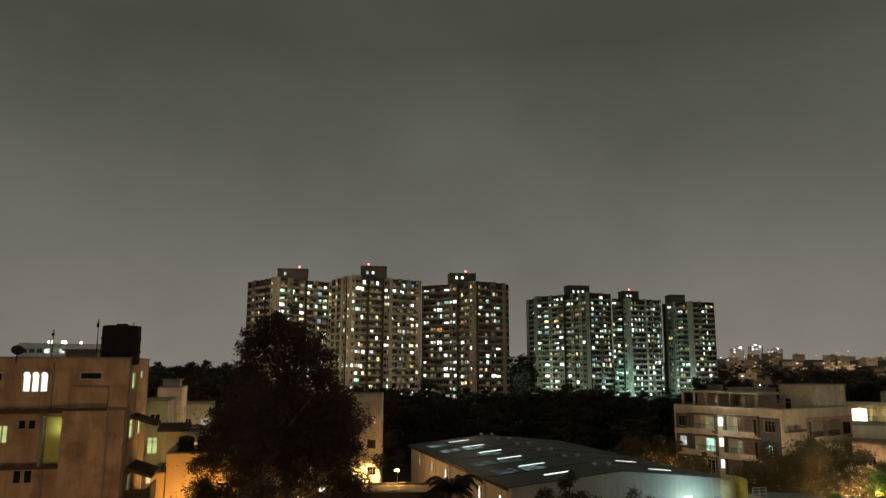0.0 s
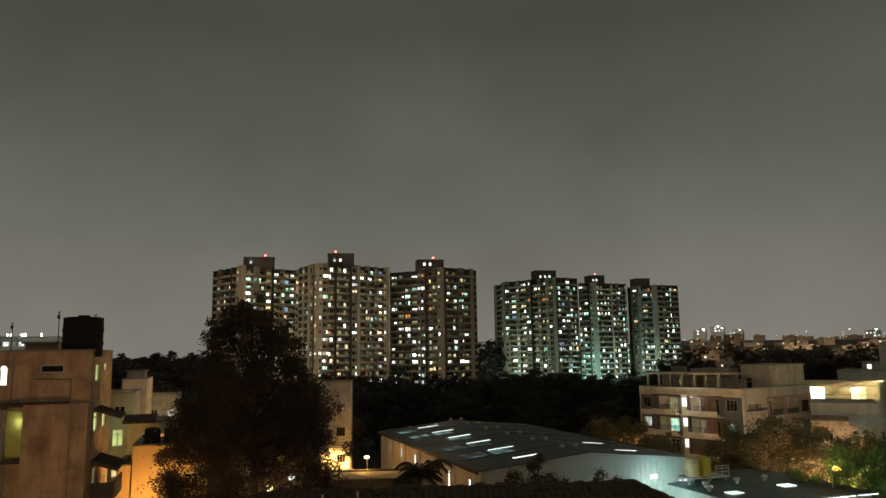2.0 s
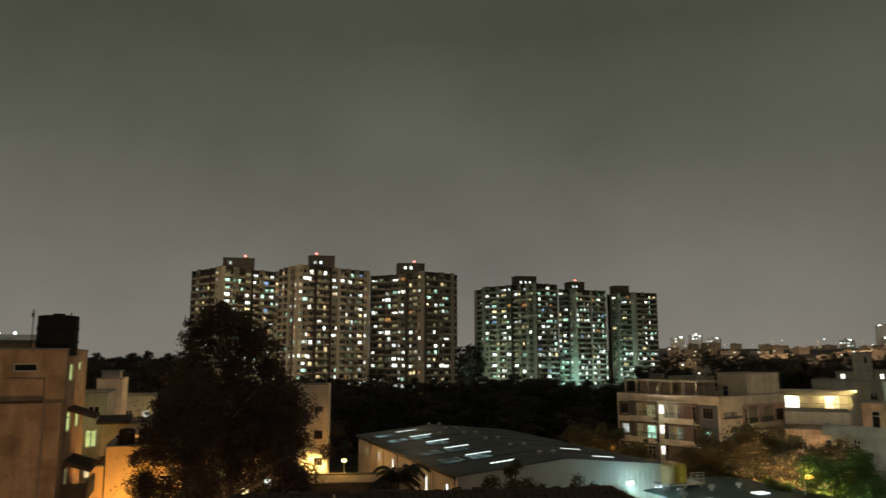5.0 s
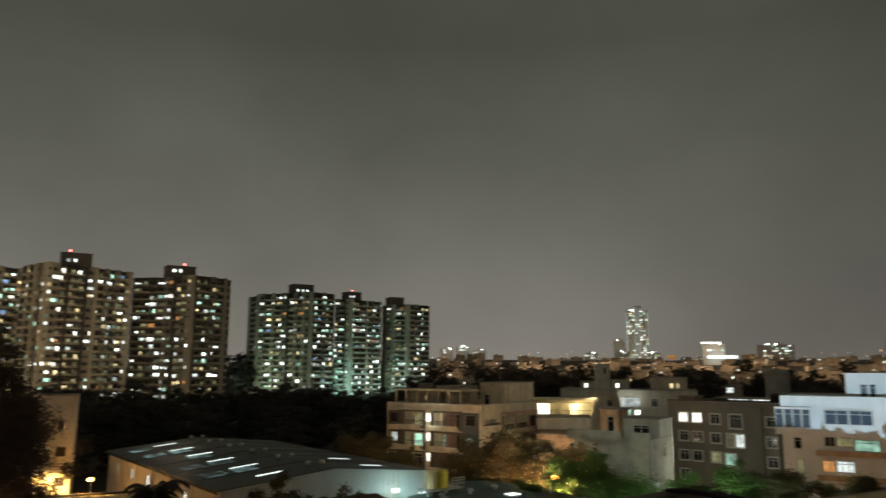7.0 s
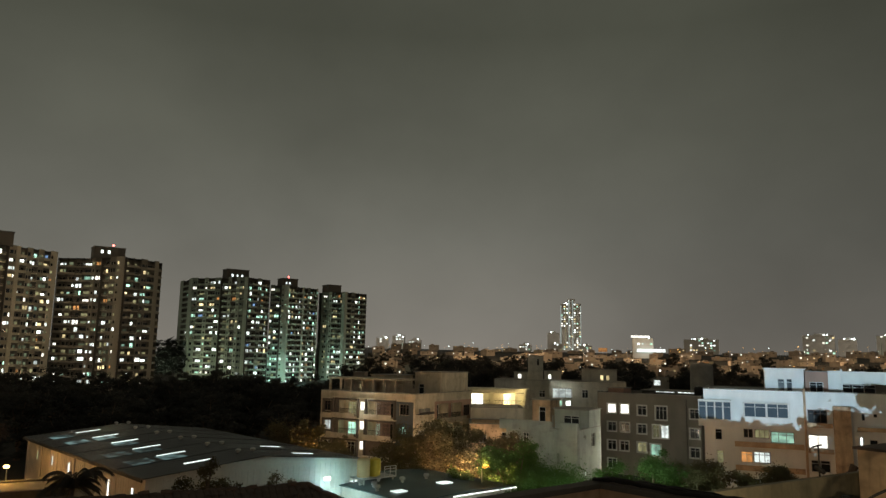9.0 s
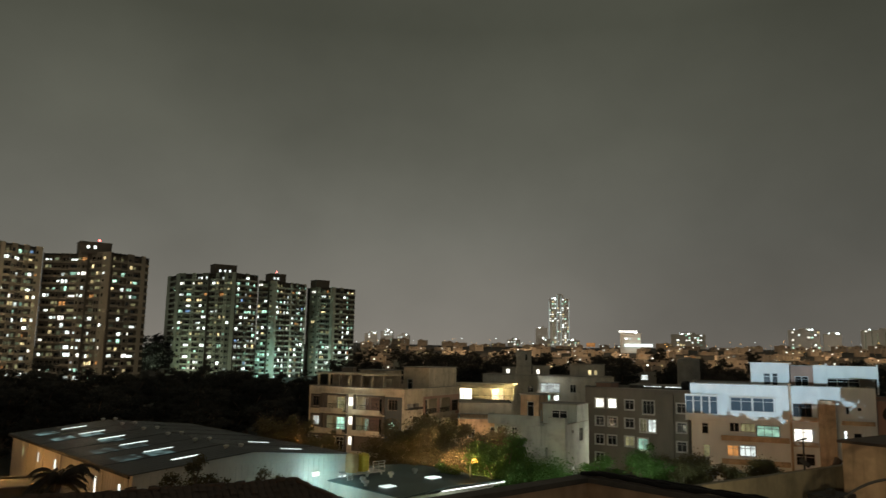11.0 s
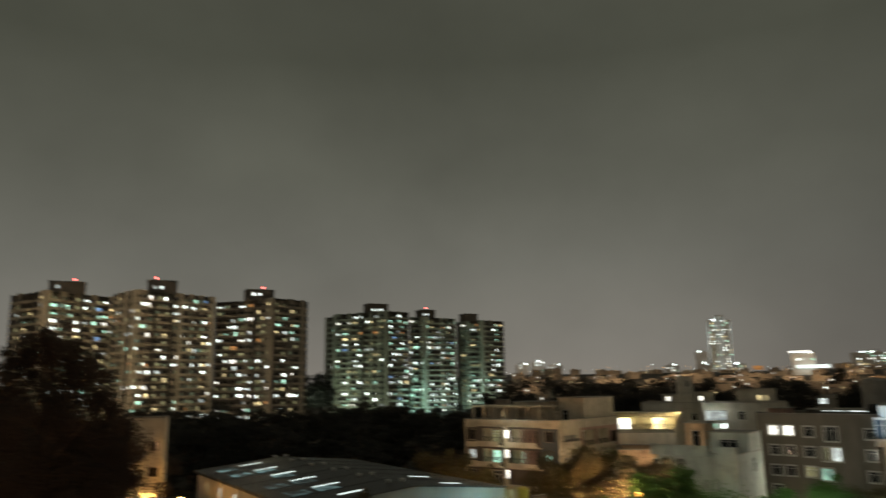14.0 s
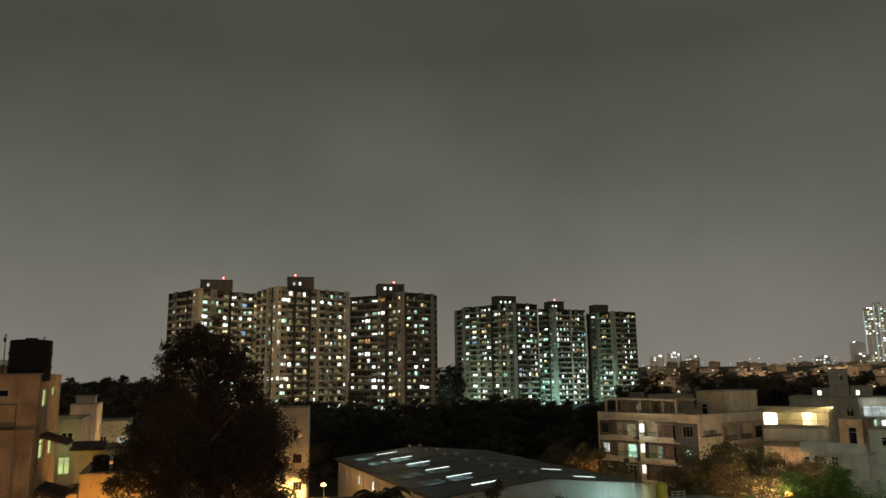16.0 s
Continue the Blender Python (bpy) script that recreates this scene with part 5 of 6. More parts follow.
for z in (8.2, 11.0):
    bm = bmesh.new()
    box(bm, 16.3, 19.6, -0.7, -0.003, z - 0.15, z)
    box(bm, 16.3, 19.6, -0.7, -0.6, z, z + 0.3)
    part("balcony_slab", bm, PLASTER, white)
bm = bmesh.new()
box(bm, 4.4, 9.5, -0.62, -0.56, 13.5, 13.58)
for x in (4.45, 6.95, 9.42):
    box(bm, x, x + 0.06, -0.62, -0.56, 11.8, 13.5)
part("window_hood", bm, FRAMEWHITE, white)
block("penthouse", white, 7.0, 11.3, 2.2, 7, 14.2, 17.55, WHITE, [(1.8, 15.0, 0.8, 1.4, "dark", 0), (2.7, 15.0, 0.6, 1.4, "dark", 0)])
block("penthouse", white, 11.5, 14.0, 3.4, 8, 14.2, 17.3, PINKISH, [(1.2, 14.9, 1.5, 1.2, "dark", 1)])
block("penthouse", white, 14.0, 20.6, 4.2, 9, 14.2, 16.1, BROWN, [(3.2, 14.6, 3.6, 1.3, "dark", 2)])
bm = bmesh.new()
box(bm, 13.9, 15.3, 2.5, 2.7, 15.2, 17.5)
box(bm, 15.35, 20.6, 2.5, 2.7, 16.0, 17.45)
box(bm, 15.2, 15.4, 2.3, 2.5, 14.2, 17.7)
box(bm, 20.5, 20.65, 2.3, 2.5, 14.2, 17.7)
part("roof_screen", bm, WHITE, white)
building("house", along(wl0, wr0) @ pose(20.0, 0.3, 0), 8, 12, 13.6, PINKISH, {"front": [(2.5, 10.5, 0.9, 1.0, "dark", 1), (5.5, 9.0, 1.2, 1.4, "warm", 1), (5.5, 6.0, 1.2, 1.4, "dark", 1)]},
         "terracotta house joined to the white house", "house")

# ---- pale terraced house ----
g0, g1 = (51.5, 85.7), (57.0, 77.3)
GW = math.dist(g0, g1)
grey = building("terraced_house", along(g0, g1), GW, 9.0, 9.3, GREYWALL, {"front": [(2.9, 6.75, 0.8, 1.9, "dark", 1), (0.7, 6.7, 0.5, 1.9, "dark", 0), (3, 2.5, 1.2, 1.4, "dark", 1), (7.5, 2.5, 1.2, 1.4, "dark", 1)],
                "right": [(2.6, 8.05, 0.6, 0.5, "dark", 0), (5.9, 6.8, 1.4, 1.8, "dark", 1), (3.0, 3.4, 0.7, 0.7, "white", 0)]},
                "pale grey terraced house with roof parapets and a balcony", "house", 0.3)
bm = bmesh.new()
box(bm, -0.2, 7.2, -1.6, -0.004, 9.1, 9.25)
box(bm, -0.2, 7.2, -1.6, -1.45, 9.25, 10.35)
box(bm, -0.2, -0.05, -1.45, -0.004, 9.25, 10.35)
part("upper_balcony", bm, GREYWALL, grey)
bm = bmesh.new()
box(bm, 2.2, 7.9, -1.7, -0.004, 5.2, 5.35)
box(bm, 2.2, 7.9, -1.7, -1.55, 5.35, 6.5)
box(bm, 7.75, 7.9, -1.55, -0.004, 5.35, 6.5)
part("lower_balcony", bm, GREYWALL, grey)
bm = bmesh.new()
box(bm, 7.95, GW + 0.25, -0.9, -0.004, 0, 10.2)
part("bay", bm, GREYWALL, grey)
block("roof_room", grey, 1.5, 4.2, 5.2, 8.6, 9.0, 12.6, PLASTER, [(1.5, 9.6, 1.0, 2.1, "dark", 0)])
block("roof_room", grey, 5.2, GW, 4.2, 8.9, 9.0, 11.6, GREYWALL, [(2.4, 9.6, 2.2, 1.2, "dark", 1)])
bm = bmesh.new()
tube(bm, (7.4, -1.7, 6.6), (7.4, -1.7, 11.2), 0.07, 0.07, 8)
part("drain_pipe", bm, GREYWALL, grey)
building("house", pose(51.5, 96.0, 0, 0, 0, -28), 7.5, 8, 8.7, PLASTER, {"front": [(2, 6, 1.0, 1.2, "dark", 1), (5.2, 5.6, 1.0, 2.0, "dark", 0)]}, "low tan house between larger houses", "house")
building("house", pose(57.0, 106.0, 0, 0, 0, -28), 8.5, 8, 10.3, CREAM, {"front": [(2, 7.2, 1.2, 1.4, "dark", 1), (6, 7.2, 2.0, 1.4, "dark", 2)]}, "cream house with a plain terrace wall", "house")

# house with the glowing yellow verandah
yv = building("villa", pose(62.2, 120.0, 0, 0, 0, -30), 12.0, 9, 12.6, CREAM, {"front": [(3.1, 9.75, 5.0, 2.35, "loggia:bright", 0), (9.0, 9.75, 5.4, 2.35, "loggia:warm", 0)]},
              "villa with a brightly lit yellow verandah", "house", 0.4)
bm = bmesh.new()
box(bm, -0.5, 12.6, -1.8, 0.5, 12.70, 12.95)
part("verandah_roof", bm, CREAM, yv)
bm = bmesh.new()
box(bm, -0.5, 12.5, -2.2, -0.004, 9.4, 9.6)
box(bm, -0.5, 12.5, -2.2, -2.1, 9.6, 10.1)
part("verandah_floor", bm, CREAM, yv)
lamp("verandah_light", (70.4, 116.3, 11.7), 330, (1.0, 0.80, 0.34), 0.12)
lamp("verandah_front_light", (71.6, 112.0, 12.3), 340, (1.0, 0.80, 0.34), 0.12)
lamp("verandah_light_small", (65.3, 119.2, 11.7), 260, (1.0, 0.82, 0.36), 0.15)
for x in (60.9, 62.6):
    water_tank(pose(x + 3.6, 126.0 - x * 0.02, 12.2), 0.75, 2.0, BLACKTANK, "black water tank on the villa roof")
# house with the white-lit hall
wv = building("villa", pose(84.6, 124.0, 0, 0, 0, -36), 15.0, 10, 14.0, CREAM, {"front": [(2.5, 10.7, 3.8, 1.9, "white", 2), (2.0, 9.2, 1.0, 1.0, "green", 1), (3.7, 9.2, 1.0, 1.0, "white", 1), (7.0, 10.8, 1.2, 1.6, "dark", 1), (10.0, 10.8, 1.2, 1.6, "dark", 1), (13.0, 10.8, 1.2, 1.6, "dark", 1)]},
              "cream villa with a white-lit upper hall", "house", 1.0)
lh = building("house", pose(78.5, 135.5, 0, 0, 0, -34), 19.5, 9, 13.9, CREAM, {"front": [(2.0, 10.4, 1.2, 1.4, "dark", 1), (6.0, 10.4, 1.2, 1.4, "warm", 1), (10.0, 10.4, 1.2, 1.4, "dark", 1)]},
              "long cream house with a stair tower on its roof", "house", 0.9)
block("stair_head", lh, 7.0, 10.2, 2.5, 6.0, 13.0, 19.0, CREAM, [(2.1, 17.0, 0.5, 1.3, "dark", 0)])
block("roof_room", lh, 4.0, 6.9, 3.0, 6.5, 13.0, 15.4, CREAM, [(1.2, 14.1, 0.8, 1.0, "bright", 0)])
block("roof_room", lh, 10.4, 14.0, 3.0, 6.5, 13.0, 15.8, CREAM, [(1.2, 14.2, 0.6, 0.9, "bright", 0)])
block("roof_room", wv, 6.5, 13.5, 5, 9, 13.0, 16.4, CREAM, [(4.0, 14.2, 0.7, 1.1, "warm", 0), (5.2, 14.2, 0.7, 1.1, "warm", 0)])
lamp("hall_light", (85.0, 120.5, 12.6), 160, (0.9, 1.0, 0.95), 0.15)

# ---- yellow and brown tanks on a stand between the sheds ----
st = thing("tank_stand", pose(25.2, 68.4, 0, 0, 0, 16.5), "steel stand with railing between the sheds", "stand")
for x in (0, 3.6):
    for y in (0, 1.6):
        bm = bmesh.new()
        box(bm, x, x + 0.12, y, y + 0.12, 0, 6.3)
        part("leg", bm, STEEL, st)
bm = bmesh.new()
box(bm, -0.2, 3.9, -0.2, 1.9, 6.302, 6.42)
part("deck", bm, STEEL, st)
bm = bmesh.new()
grid_frame(bm, [2.4, 2.46, 3.1, 3.16, 3.84, 3.9], [6.422, 6.8, 6.85, 7.1, 7.15, 7.34, 7.39], -0.18, -0.13, lambda i, k: i % 2 == 0 or k % 2 == 1)
part("railing", bm, STEEL, st)
water_tank(pose(25.2, 68.4, 6.425, 0, 0, 16.5) @ pose(1.9, 0.8, 0), 0.60, 1.75, YELLOWTANK, "yellow plastic water tank on a steel stand")
water_tank(pose(25.2, 68.4, 6.425, 0, 0, 16.5) @ pose(0.62, 0.9, 0), 0.64, 1.85, OCHRE, "dull tan plastic water tank on a steel stand")
lamp("tank_yard_light", (31.0, 69.5, 5.2), 55, COOL, 0.1)

# ---- neighbouring terraces under the camera ----
# terrace whose far corner shows: parapet walls with a dark coping
tm = pose(8.58, 11.06, 0, 0, 0, 15.0)
tr = thing("terrace_building", tm, "lower roof terrace with a plain plastered parapet", "building")
bm = bmesh.new()
box(bm, -16, 0, -0.2, 0, 0, 15.78)
box(bm, -0.2, 0, -16, -0.2, 0, 15.78)
part("parapet_wall", bm, PLASTER, tr)
bm = bmesh.new()
box(bm, -16, 0.06, -0.26, 0.06, 15.782, 15.87)
box(bm, -0.26, 0.06, -16, -0.262, 15.782, 15.87)
part("coping", bm, DARKCON, tr, "dark weathered coping")
bm = bmesh.new()
box(bm, -16, -0.2, -16, -0.2, 14.6, 14.8)
part("terrace_floor", bm, CONCRETE, tr)
rc = random.Random(21)
for k in range(9):
    # a loose bundle of black cables that lies along the coping
    bm = bmesh.new()
    p = Vector((rc.uniform(-0.16, 0.0), rc.uniform(-0.12, 0.0), 15.90))
    rad = rc.uniform(0.016, 0.034)
    end = rc.uniform(-1.6, -4.5) if k < 5 else -15.0
    while p.y > end:
        q = Vector((min(max(p.x + rc.uniform(-0.05, 0.05), -0.2), 0.02), p.y - 0.32, 15.88 + rad + rc.uniform(0, 0.06) * (1 if p.y > -3 else 0.3)))
        tube(bm, p, q, rad, rad, 6, False)
        p = q
    part("cable", bm, BLACKTANK, tr, "black cable lying on the coping")
# next terrace, with a stair head
nm = pose(15.0, 15.3, 0, 0, 0, 8.0)
nt_ = thing("terrace_building", nm, "neighbouring roof terrace with a pale parapet and stair head", "building")
bm = bmesh.new()
box(bm, 0, 9.0, -0.2, 0, 0, 14.55)
box(bm, 0, 0.2, -9, -0.2, 0, 14.2)
part("parapet_wall", bm, OLIVEWALL, nt_)
bm = bmesh.new()
box(bm, 0.2, 16, -9, -0.2, 13.2, 13.4)
part("terrace_floor", bm, DARKCON, nt_)
bm = bmesh.new()
box(bm, 7.6, 14.0, -3.4, -0.6, 13.4, 15.38)
sh = part("stair_head", bm, PLASTER, nt_)
bm = bmesh.new()
box(bm, 7.5, 14.2, -3.5, -0.5, 15.382, 15.47)
part("roof_slab", bm, SHADE, sh)
# cable that springs over the terrace in a low arch
c0, c1 = nm.inverted() @ Vector((16.68, 11.91, 14.51)), nm.inverted() @ Vector((17.94, 9.92, 14.83))
bm = bmesh.new()
for k in range(16):
    f = lambda q: c0.lerp(c1, q) + Vector((0, 0, 0.62 * math.sin(math.pi * q) ** 0.8))
    tube(bm, f(k / 16), f((k + 1) / 16), 0.035, 0.035, 6, False)
part("cable", bm, BLACKTANK, nt_, "thick black cable hanging in an arch")
bm = bmesh.new()
box(bm, 5.0, 6.3, -1.6, -0.8, 13.4, 14.05)
box(bm, 5.5, 5.7, -1.3, -1.1, 14.05, 14.2)
solid("roof_box", bm, IRON, "dark metal box on the neighbouring terrace", "box", nm)
bm = bmesh.new()
tube(bm, (0, 0, 0), (0, 0, 0.98), 0.03, 0.025, 6)
tube(bm, (-0.36, 0, 0.93), (0.36, 0.1, 0.95), 0.025, 0.025, 6)
tube(bm, (0, -0.16, 0.14), (0.02, 0.12, 0.30), 0.07, 0.09, 8)
solid("aerial", bm, IRON, "small iron T-shaped aerial on the terrace parapet", "antenna", nm @ pose(6.2, -0.1, 14.55))
dish(nm @ pose(11.0, -0.9, 15.47, 0, 0, 150), 0.42, "satellite dish on the stair head")
# Unseen lamp added in the gap between terraces to brighten the stair head.
lamp("terrace_lamp", (13.2, 8.6, 15.0), 800, (1.0, 0.80, 0.47), 0.1)

# low flat house whose roof catches the street lamp; dark wall colour stands in for shade
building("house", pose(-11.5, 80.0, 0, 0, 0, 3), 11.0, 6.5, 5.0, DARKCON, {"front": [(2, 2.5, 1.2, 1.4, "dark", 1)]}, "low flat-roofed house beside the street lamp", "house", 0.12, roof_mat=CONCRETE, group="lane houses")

# old tiled roof below the terrace, hipped at its far end
old = thing("tiled_house", pose(-6.5, 31.0, 0, 0, 0, 2.5), "old low house with a dark weathered clay-tile roof", "house")
RH, RE, HIP, RUN = 12.52, 15.6, 4.0, 3.7
bm = bmesh.new()
box(bm, 0, 19, -3.2, 3.2, 0, 10.6)
part("wall", bm, DARKCON, old)
for corners in ([(-0.4, 0), (RE, 0), (RE + HIP, -1), (-0.4, -1)], [(RE, 0), (-0.4, 0), (-0.4, 1), (RE + HIP, 1)], [(RE, 0), (RE + HIP, 1), (RE + HIP, -1)]):
    bm = bmesh.new()
    up = [bm.verts.new((x, s_ * RUN, RH - 1.8 * abs(s_))) for x, s_ in corners]
    dn = [bm.verts.new((x, s_ * RUN, RH - 0.12 - 1.8 * abs(s_))) for x, s_ in corners]
    bm.faces.new(up)
    bm.faces.new(dn[::-1])
    for k in range(len(up)):
        bm.faces.new((up[k - 1], dn[k - 1], dn[k], up[k]))
    bmesh.ops.recalc_face_normals(bm, faces=bm.faces[:])
    part("roof_slope", bm, SHADE, old)


def clay_tile(bm):
    for k in range(4):
        a0, a1 = math.pi * k / 4, math.pi * (k + 1) / 4
        pts = [(0.15 * math.cos(a), y, 0.06 * math.sin(a) + (0.02 if y < 0 else 0)) for a in (a0, a1) for y in (-0.2, 0.2)]
        v = [bm.verts.new(p) for p in pts]
        bm.faces.new((v[0], v[1], v[3], v[2]))


tile = cached(("tile",), clay_tile, SHADE)
rti = random.Random(8)
for row in range(6):
    y = -0.18 - row * 0.33
    for col in range(62):
        x = -0.2 + col * 0.29 + rti.uniform(-0.02, 0.02)
        if x < RE + HIP * -y / RUN - 0.1 and len(old.children) < 300 and rti.random() > 0.05:
            part("tile", tile, None, old, "", pose(x, y, RH + 0.015 + y * 0.486 + rti.uniform(-0.03, 0.03), 25.9 + rti.uniform(-9, 9), rti.uniform(-8, 8), rti.uniform(-10, 10)))
ridge = cached(("ridge_tile",), lambda bm: lathe(bm, [(0.10, -0.2), (0.13, 0.0), (0.11, 0.22)], 8, pose(0, 0, 0, 0, 90)), SHADE)
for col in range(38):
    if rti.random() > 0.12:
        part("ridge_tile", ridge, None, old, "", pose(-0.2 + col * 0.42, rti.uniform(-0.04, 0.04), RH + 0.01 + rti.uniform(-0.06, 0.05), rti.uniform(-9, 9), rti.uniform(-6, 6), rti.uniform(-9, 9)))
for col in range(9):
    f = (col + 0.4) * 0.07
    part("ridge_tile", ridge, None, old, "", pose(RE + HIP * f, -RUN * f, RH + 0.01 - 1.8 * f + rti.uniform(-0.03, 0.04), 0, 18 + rti.uniform(-6, 6), -43 + rti.uniform(-8, 8)))
for x, h0 in ((2.6, 0.05), (4.0, 0.15)):
    bm = bmesh.new()
    tube(bm, (x, -0.6, 11.9), (x, -0.6, 12.45 + h0), 0.05, 0.045, 8)
    part("vent_pipe", bm, CONCRETE, old)
# warm-lit low house glimpsed through the tall tree
building("house", pose(-17.5, 70.5, 0, 0, 0, 4), 7.0, 6, 9.6, BROWN, {"front": [(3.2, 7.4, 0.9, 0.9, "orange", 1), (4.4, 8.2, 0.8, 0.7, "orange", 1), (1.4, 6.9, 0.7, 0.9, "warm", 1), (5.6, 6.4, 0.6, 0.6, "white", 1), (3.6, 5.6, 0.6, 0.6, "warm", 1)]}, "low house behind the tall tree with orange windows", "house", group="lane houses")

# ---- trees near the sheds and houses ----
tree(place(23.4, 90.0), 9.8, 4.6, "brownish tree beside the long shed", 101, 28000, 0.19, LEAFMID, 0.2)
tree(place(27.5, 92.0), 9.0, 4.2, "brownish tree beside the long shed", 108, 28000, 0.19, LEAFMID, 0.2)
tree(place(36.2, 78.7), 10.6, 6.0, "leafy tree in front of the cream flats", 102, 44000, 0.19, LEAFMID, 0.2, full=1)
tree(place(42.2, 82.6), 10.4, 5.4, "leafy tree in front of the cream flats", 109, 42000, 0.19, LEAFMID, 0.2, full=1)
tree(place(46.0, 76.6), 9.8, 4.4, "leafy tree beside the pale terraced house", 118, 34000, 0.18, LEAFMID, 0.2, full=1)
tree(place(40.3, 65.2), 9.9, 4.3, "dark green tree by the low shed", 103, 42000, 0.16, LEAFLIT, 0.18, full=1)
tree(place(35.0, 50.8), 10.2, 4.2, "bright green tree under a yard lamp", 104, 42000, 0.135, LEAFLIT, 0.15, full=1)
tree(place(39.0, 45.0), 11.4, 3.8, "bright green tree under a yard lamp", 105, 40000, 0.135, LEAFLIT, 0.15, full=1)
tree(place(43.5, 44.5), 10.2, 3.2, "dark bushy tree before the brown flats", 106, 36000, 0.14, LEAFMID, 0.18, full=1)
tree(place(47.1, 46.2), 10.9, 3.4, "dark bushy tree before the white house", 107, 36000, 0.14, LEAFMID, 0.18, full=1)
tree(place(51.0, 43.0), 10.5, 3.2, "dark bushy tree before the white house", 110, 36000, 0.14, LEAFMID, 0.18, full=1)
tree(place(7.7, 47.4), 12.3, 2.0, "slender small tree with thin foliage", 111, 11000, 0.12, LEAFMID, 0.5, full=0.5)
tree(place(11.6, 47.0), 11.4, 1.5, "slender small tree with thin foliage", 112, 3200, 0.11, LEAFMID, 0.6)
tree(place(10.9, 34.6), 12.5, 3.2, "dark low canopy below the terrace", 113, 7000, 0.16)
tree(place(5.8, 37.0), 10.4, 3.0, "dark low canopy below the terrace", 114, 7000, 0.16)
tree(place(16.0, 33.0), 9.8, 3.0, "dark low canopy below the terrace", 115, 7000, 0.16)
tree(place(27.9, 19.6), 14.3, 0.62, "dark slender treetop behind the terrace", 117, 3600, 0.09, None, 0.9)
tree(place(-1.5, 75.0), 6.0, 2.0, "small bush beside the long shed wall", 116, 1500, 0.25)


def flood_mask_tree(az, top, seed):
    """A slim tree of an unseen row, added before the flood light to break up its lower edge."""
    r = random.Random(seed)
    t = thing("tree", place(32.0 + 9 * math.sin(radians(az)), 26.0 + 9 * math.cos(radians(az))), "unseen slim tree added to shadow the flood light", "tree", "trees")
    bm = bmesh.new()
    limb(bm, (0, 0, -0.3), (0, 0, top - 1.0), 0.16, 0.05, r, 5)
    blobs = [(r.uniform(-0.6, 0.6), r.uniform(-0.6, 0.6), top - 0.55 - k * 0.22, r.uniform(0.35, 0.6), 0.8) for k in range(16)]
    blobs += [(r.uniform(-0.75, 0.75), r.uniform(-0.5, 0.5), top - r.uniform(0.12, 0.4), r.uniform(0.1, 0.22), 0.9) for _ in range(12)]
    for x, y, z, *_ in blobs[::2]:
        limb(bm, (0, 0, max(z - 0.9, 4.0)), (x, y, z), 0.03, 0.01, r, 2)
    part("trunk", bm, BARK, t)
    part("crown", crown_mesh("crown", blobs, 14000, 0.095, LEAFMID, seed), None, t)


# Crown heights set where the row's shadow ends on the white house.
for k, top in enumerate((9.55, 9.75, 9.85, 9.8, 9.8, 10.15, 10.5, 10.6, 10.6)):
    flood_mask_tree(35.0 + 4.5 * k, top, 300 + k)
street_lamp(pose(36.5, 65.35, 0), 7.3, "amber", "orange street lamp half hidden by a tree", head=1.5)
lamp("tree_street_light", (36.6, 64.9, 7.9), 110, (1.0, 0.58, 0.22), 0.2)


def palm(m, h, label):
    r = random.Random(4)
    t = thing("palm_tree", m, label, "palm")
    bm = bmesh.new()
    limb(bm, (0, 0, -0.2), (0.2, 0.1, h), 0.22, 0.14, r, 5)
    part("trunk", bm, BARK, t)
    verts, faces = [], []
    for k in range(30):
        a, up, ln = k * 2.399, r.uniform(-0.2, 1.7), r.uniform(1.1, 2.0)
        d = Vector((math.cos(a), math.sin(a), 0))
        side = Vector((-d.y, d.x, 0))
        for s in range(22):
            f = s / 22
            p = Vector((0.2, 0.1, h)) + d * ln * f + Vector((0, 0, up * f * ln - (0.5 + 0.5 * up) * f * f * ln))
            for sg in (-1, 1):
                q = p + side * sg * 0.55 * (1 - 0.6 * f) + d * 0.25 + Vector((0, 0, -0.28))
                i = len(verts)
                verts += [tuple(p), tuple(p + d * 0.13), tuple(q)]
                faces.append((i, i + 1, i + 2))
    me = bpy.data.meshes.new("crown")
    me.from_pydata(verts, [], faces)
    me.materials.append(LEAF)
    part("crown", me, None, t)


palm(place(-0.1, 45.0), 11.0, "dark coconut palm with drooping fronds")

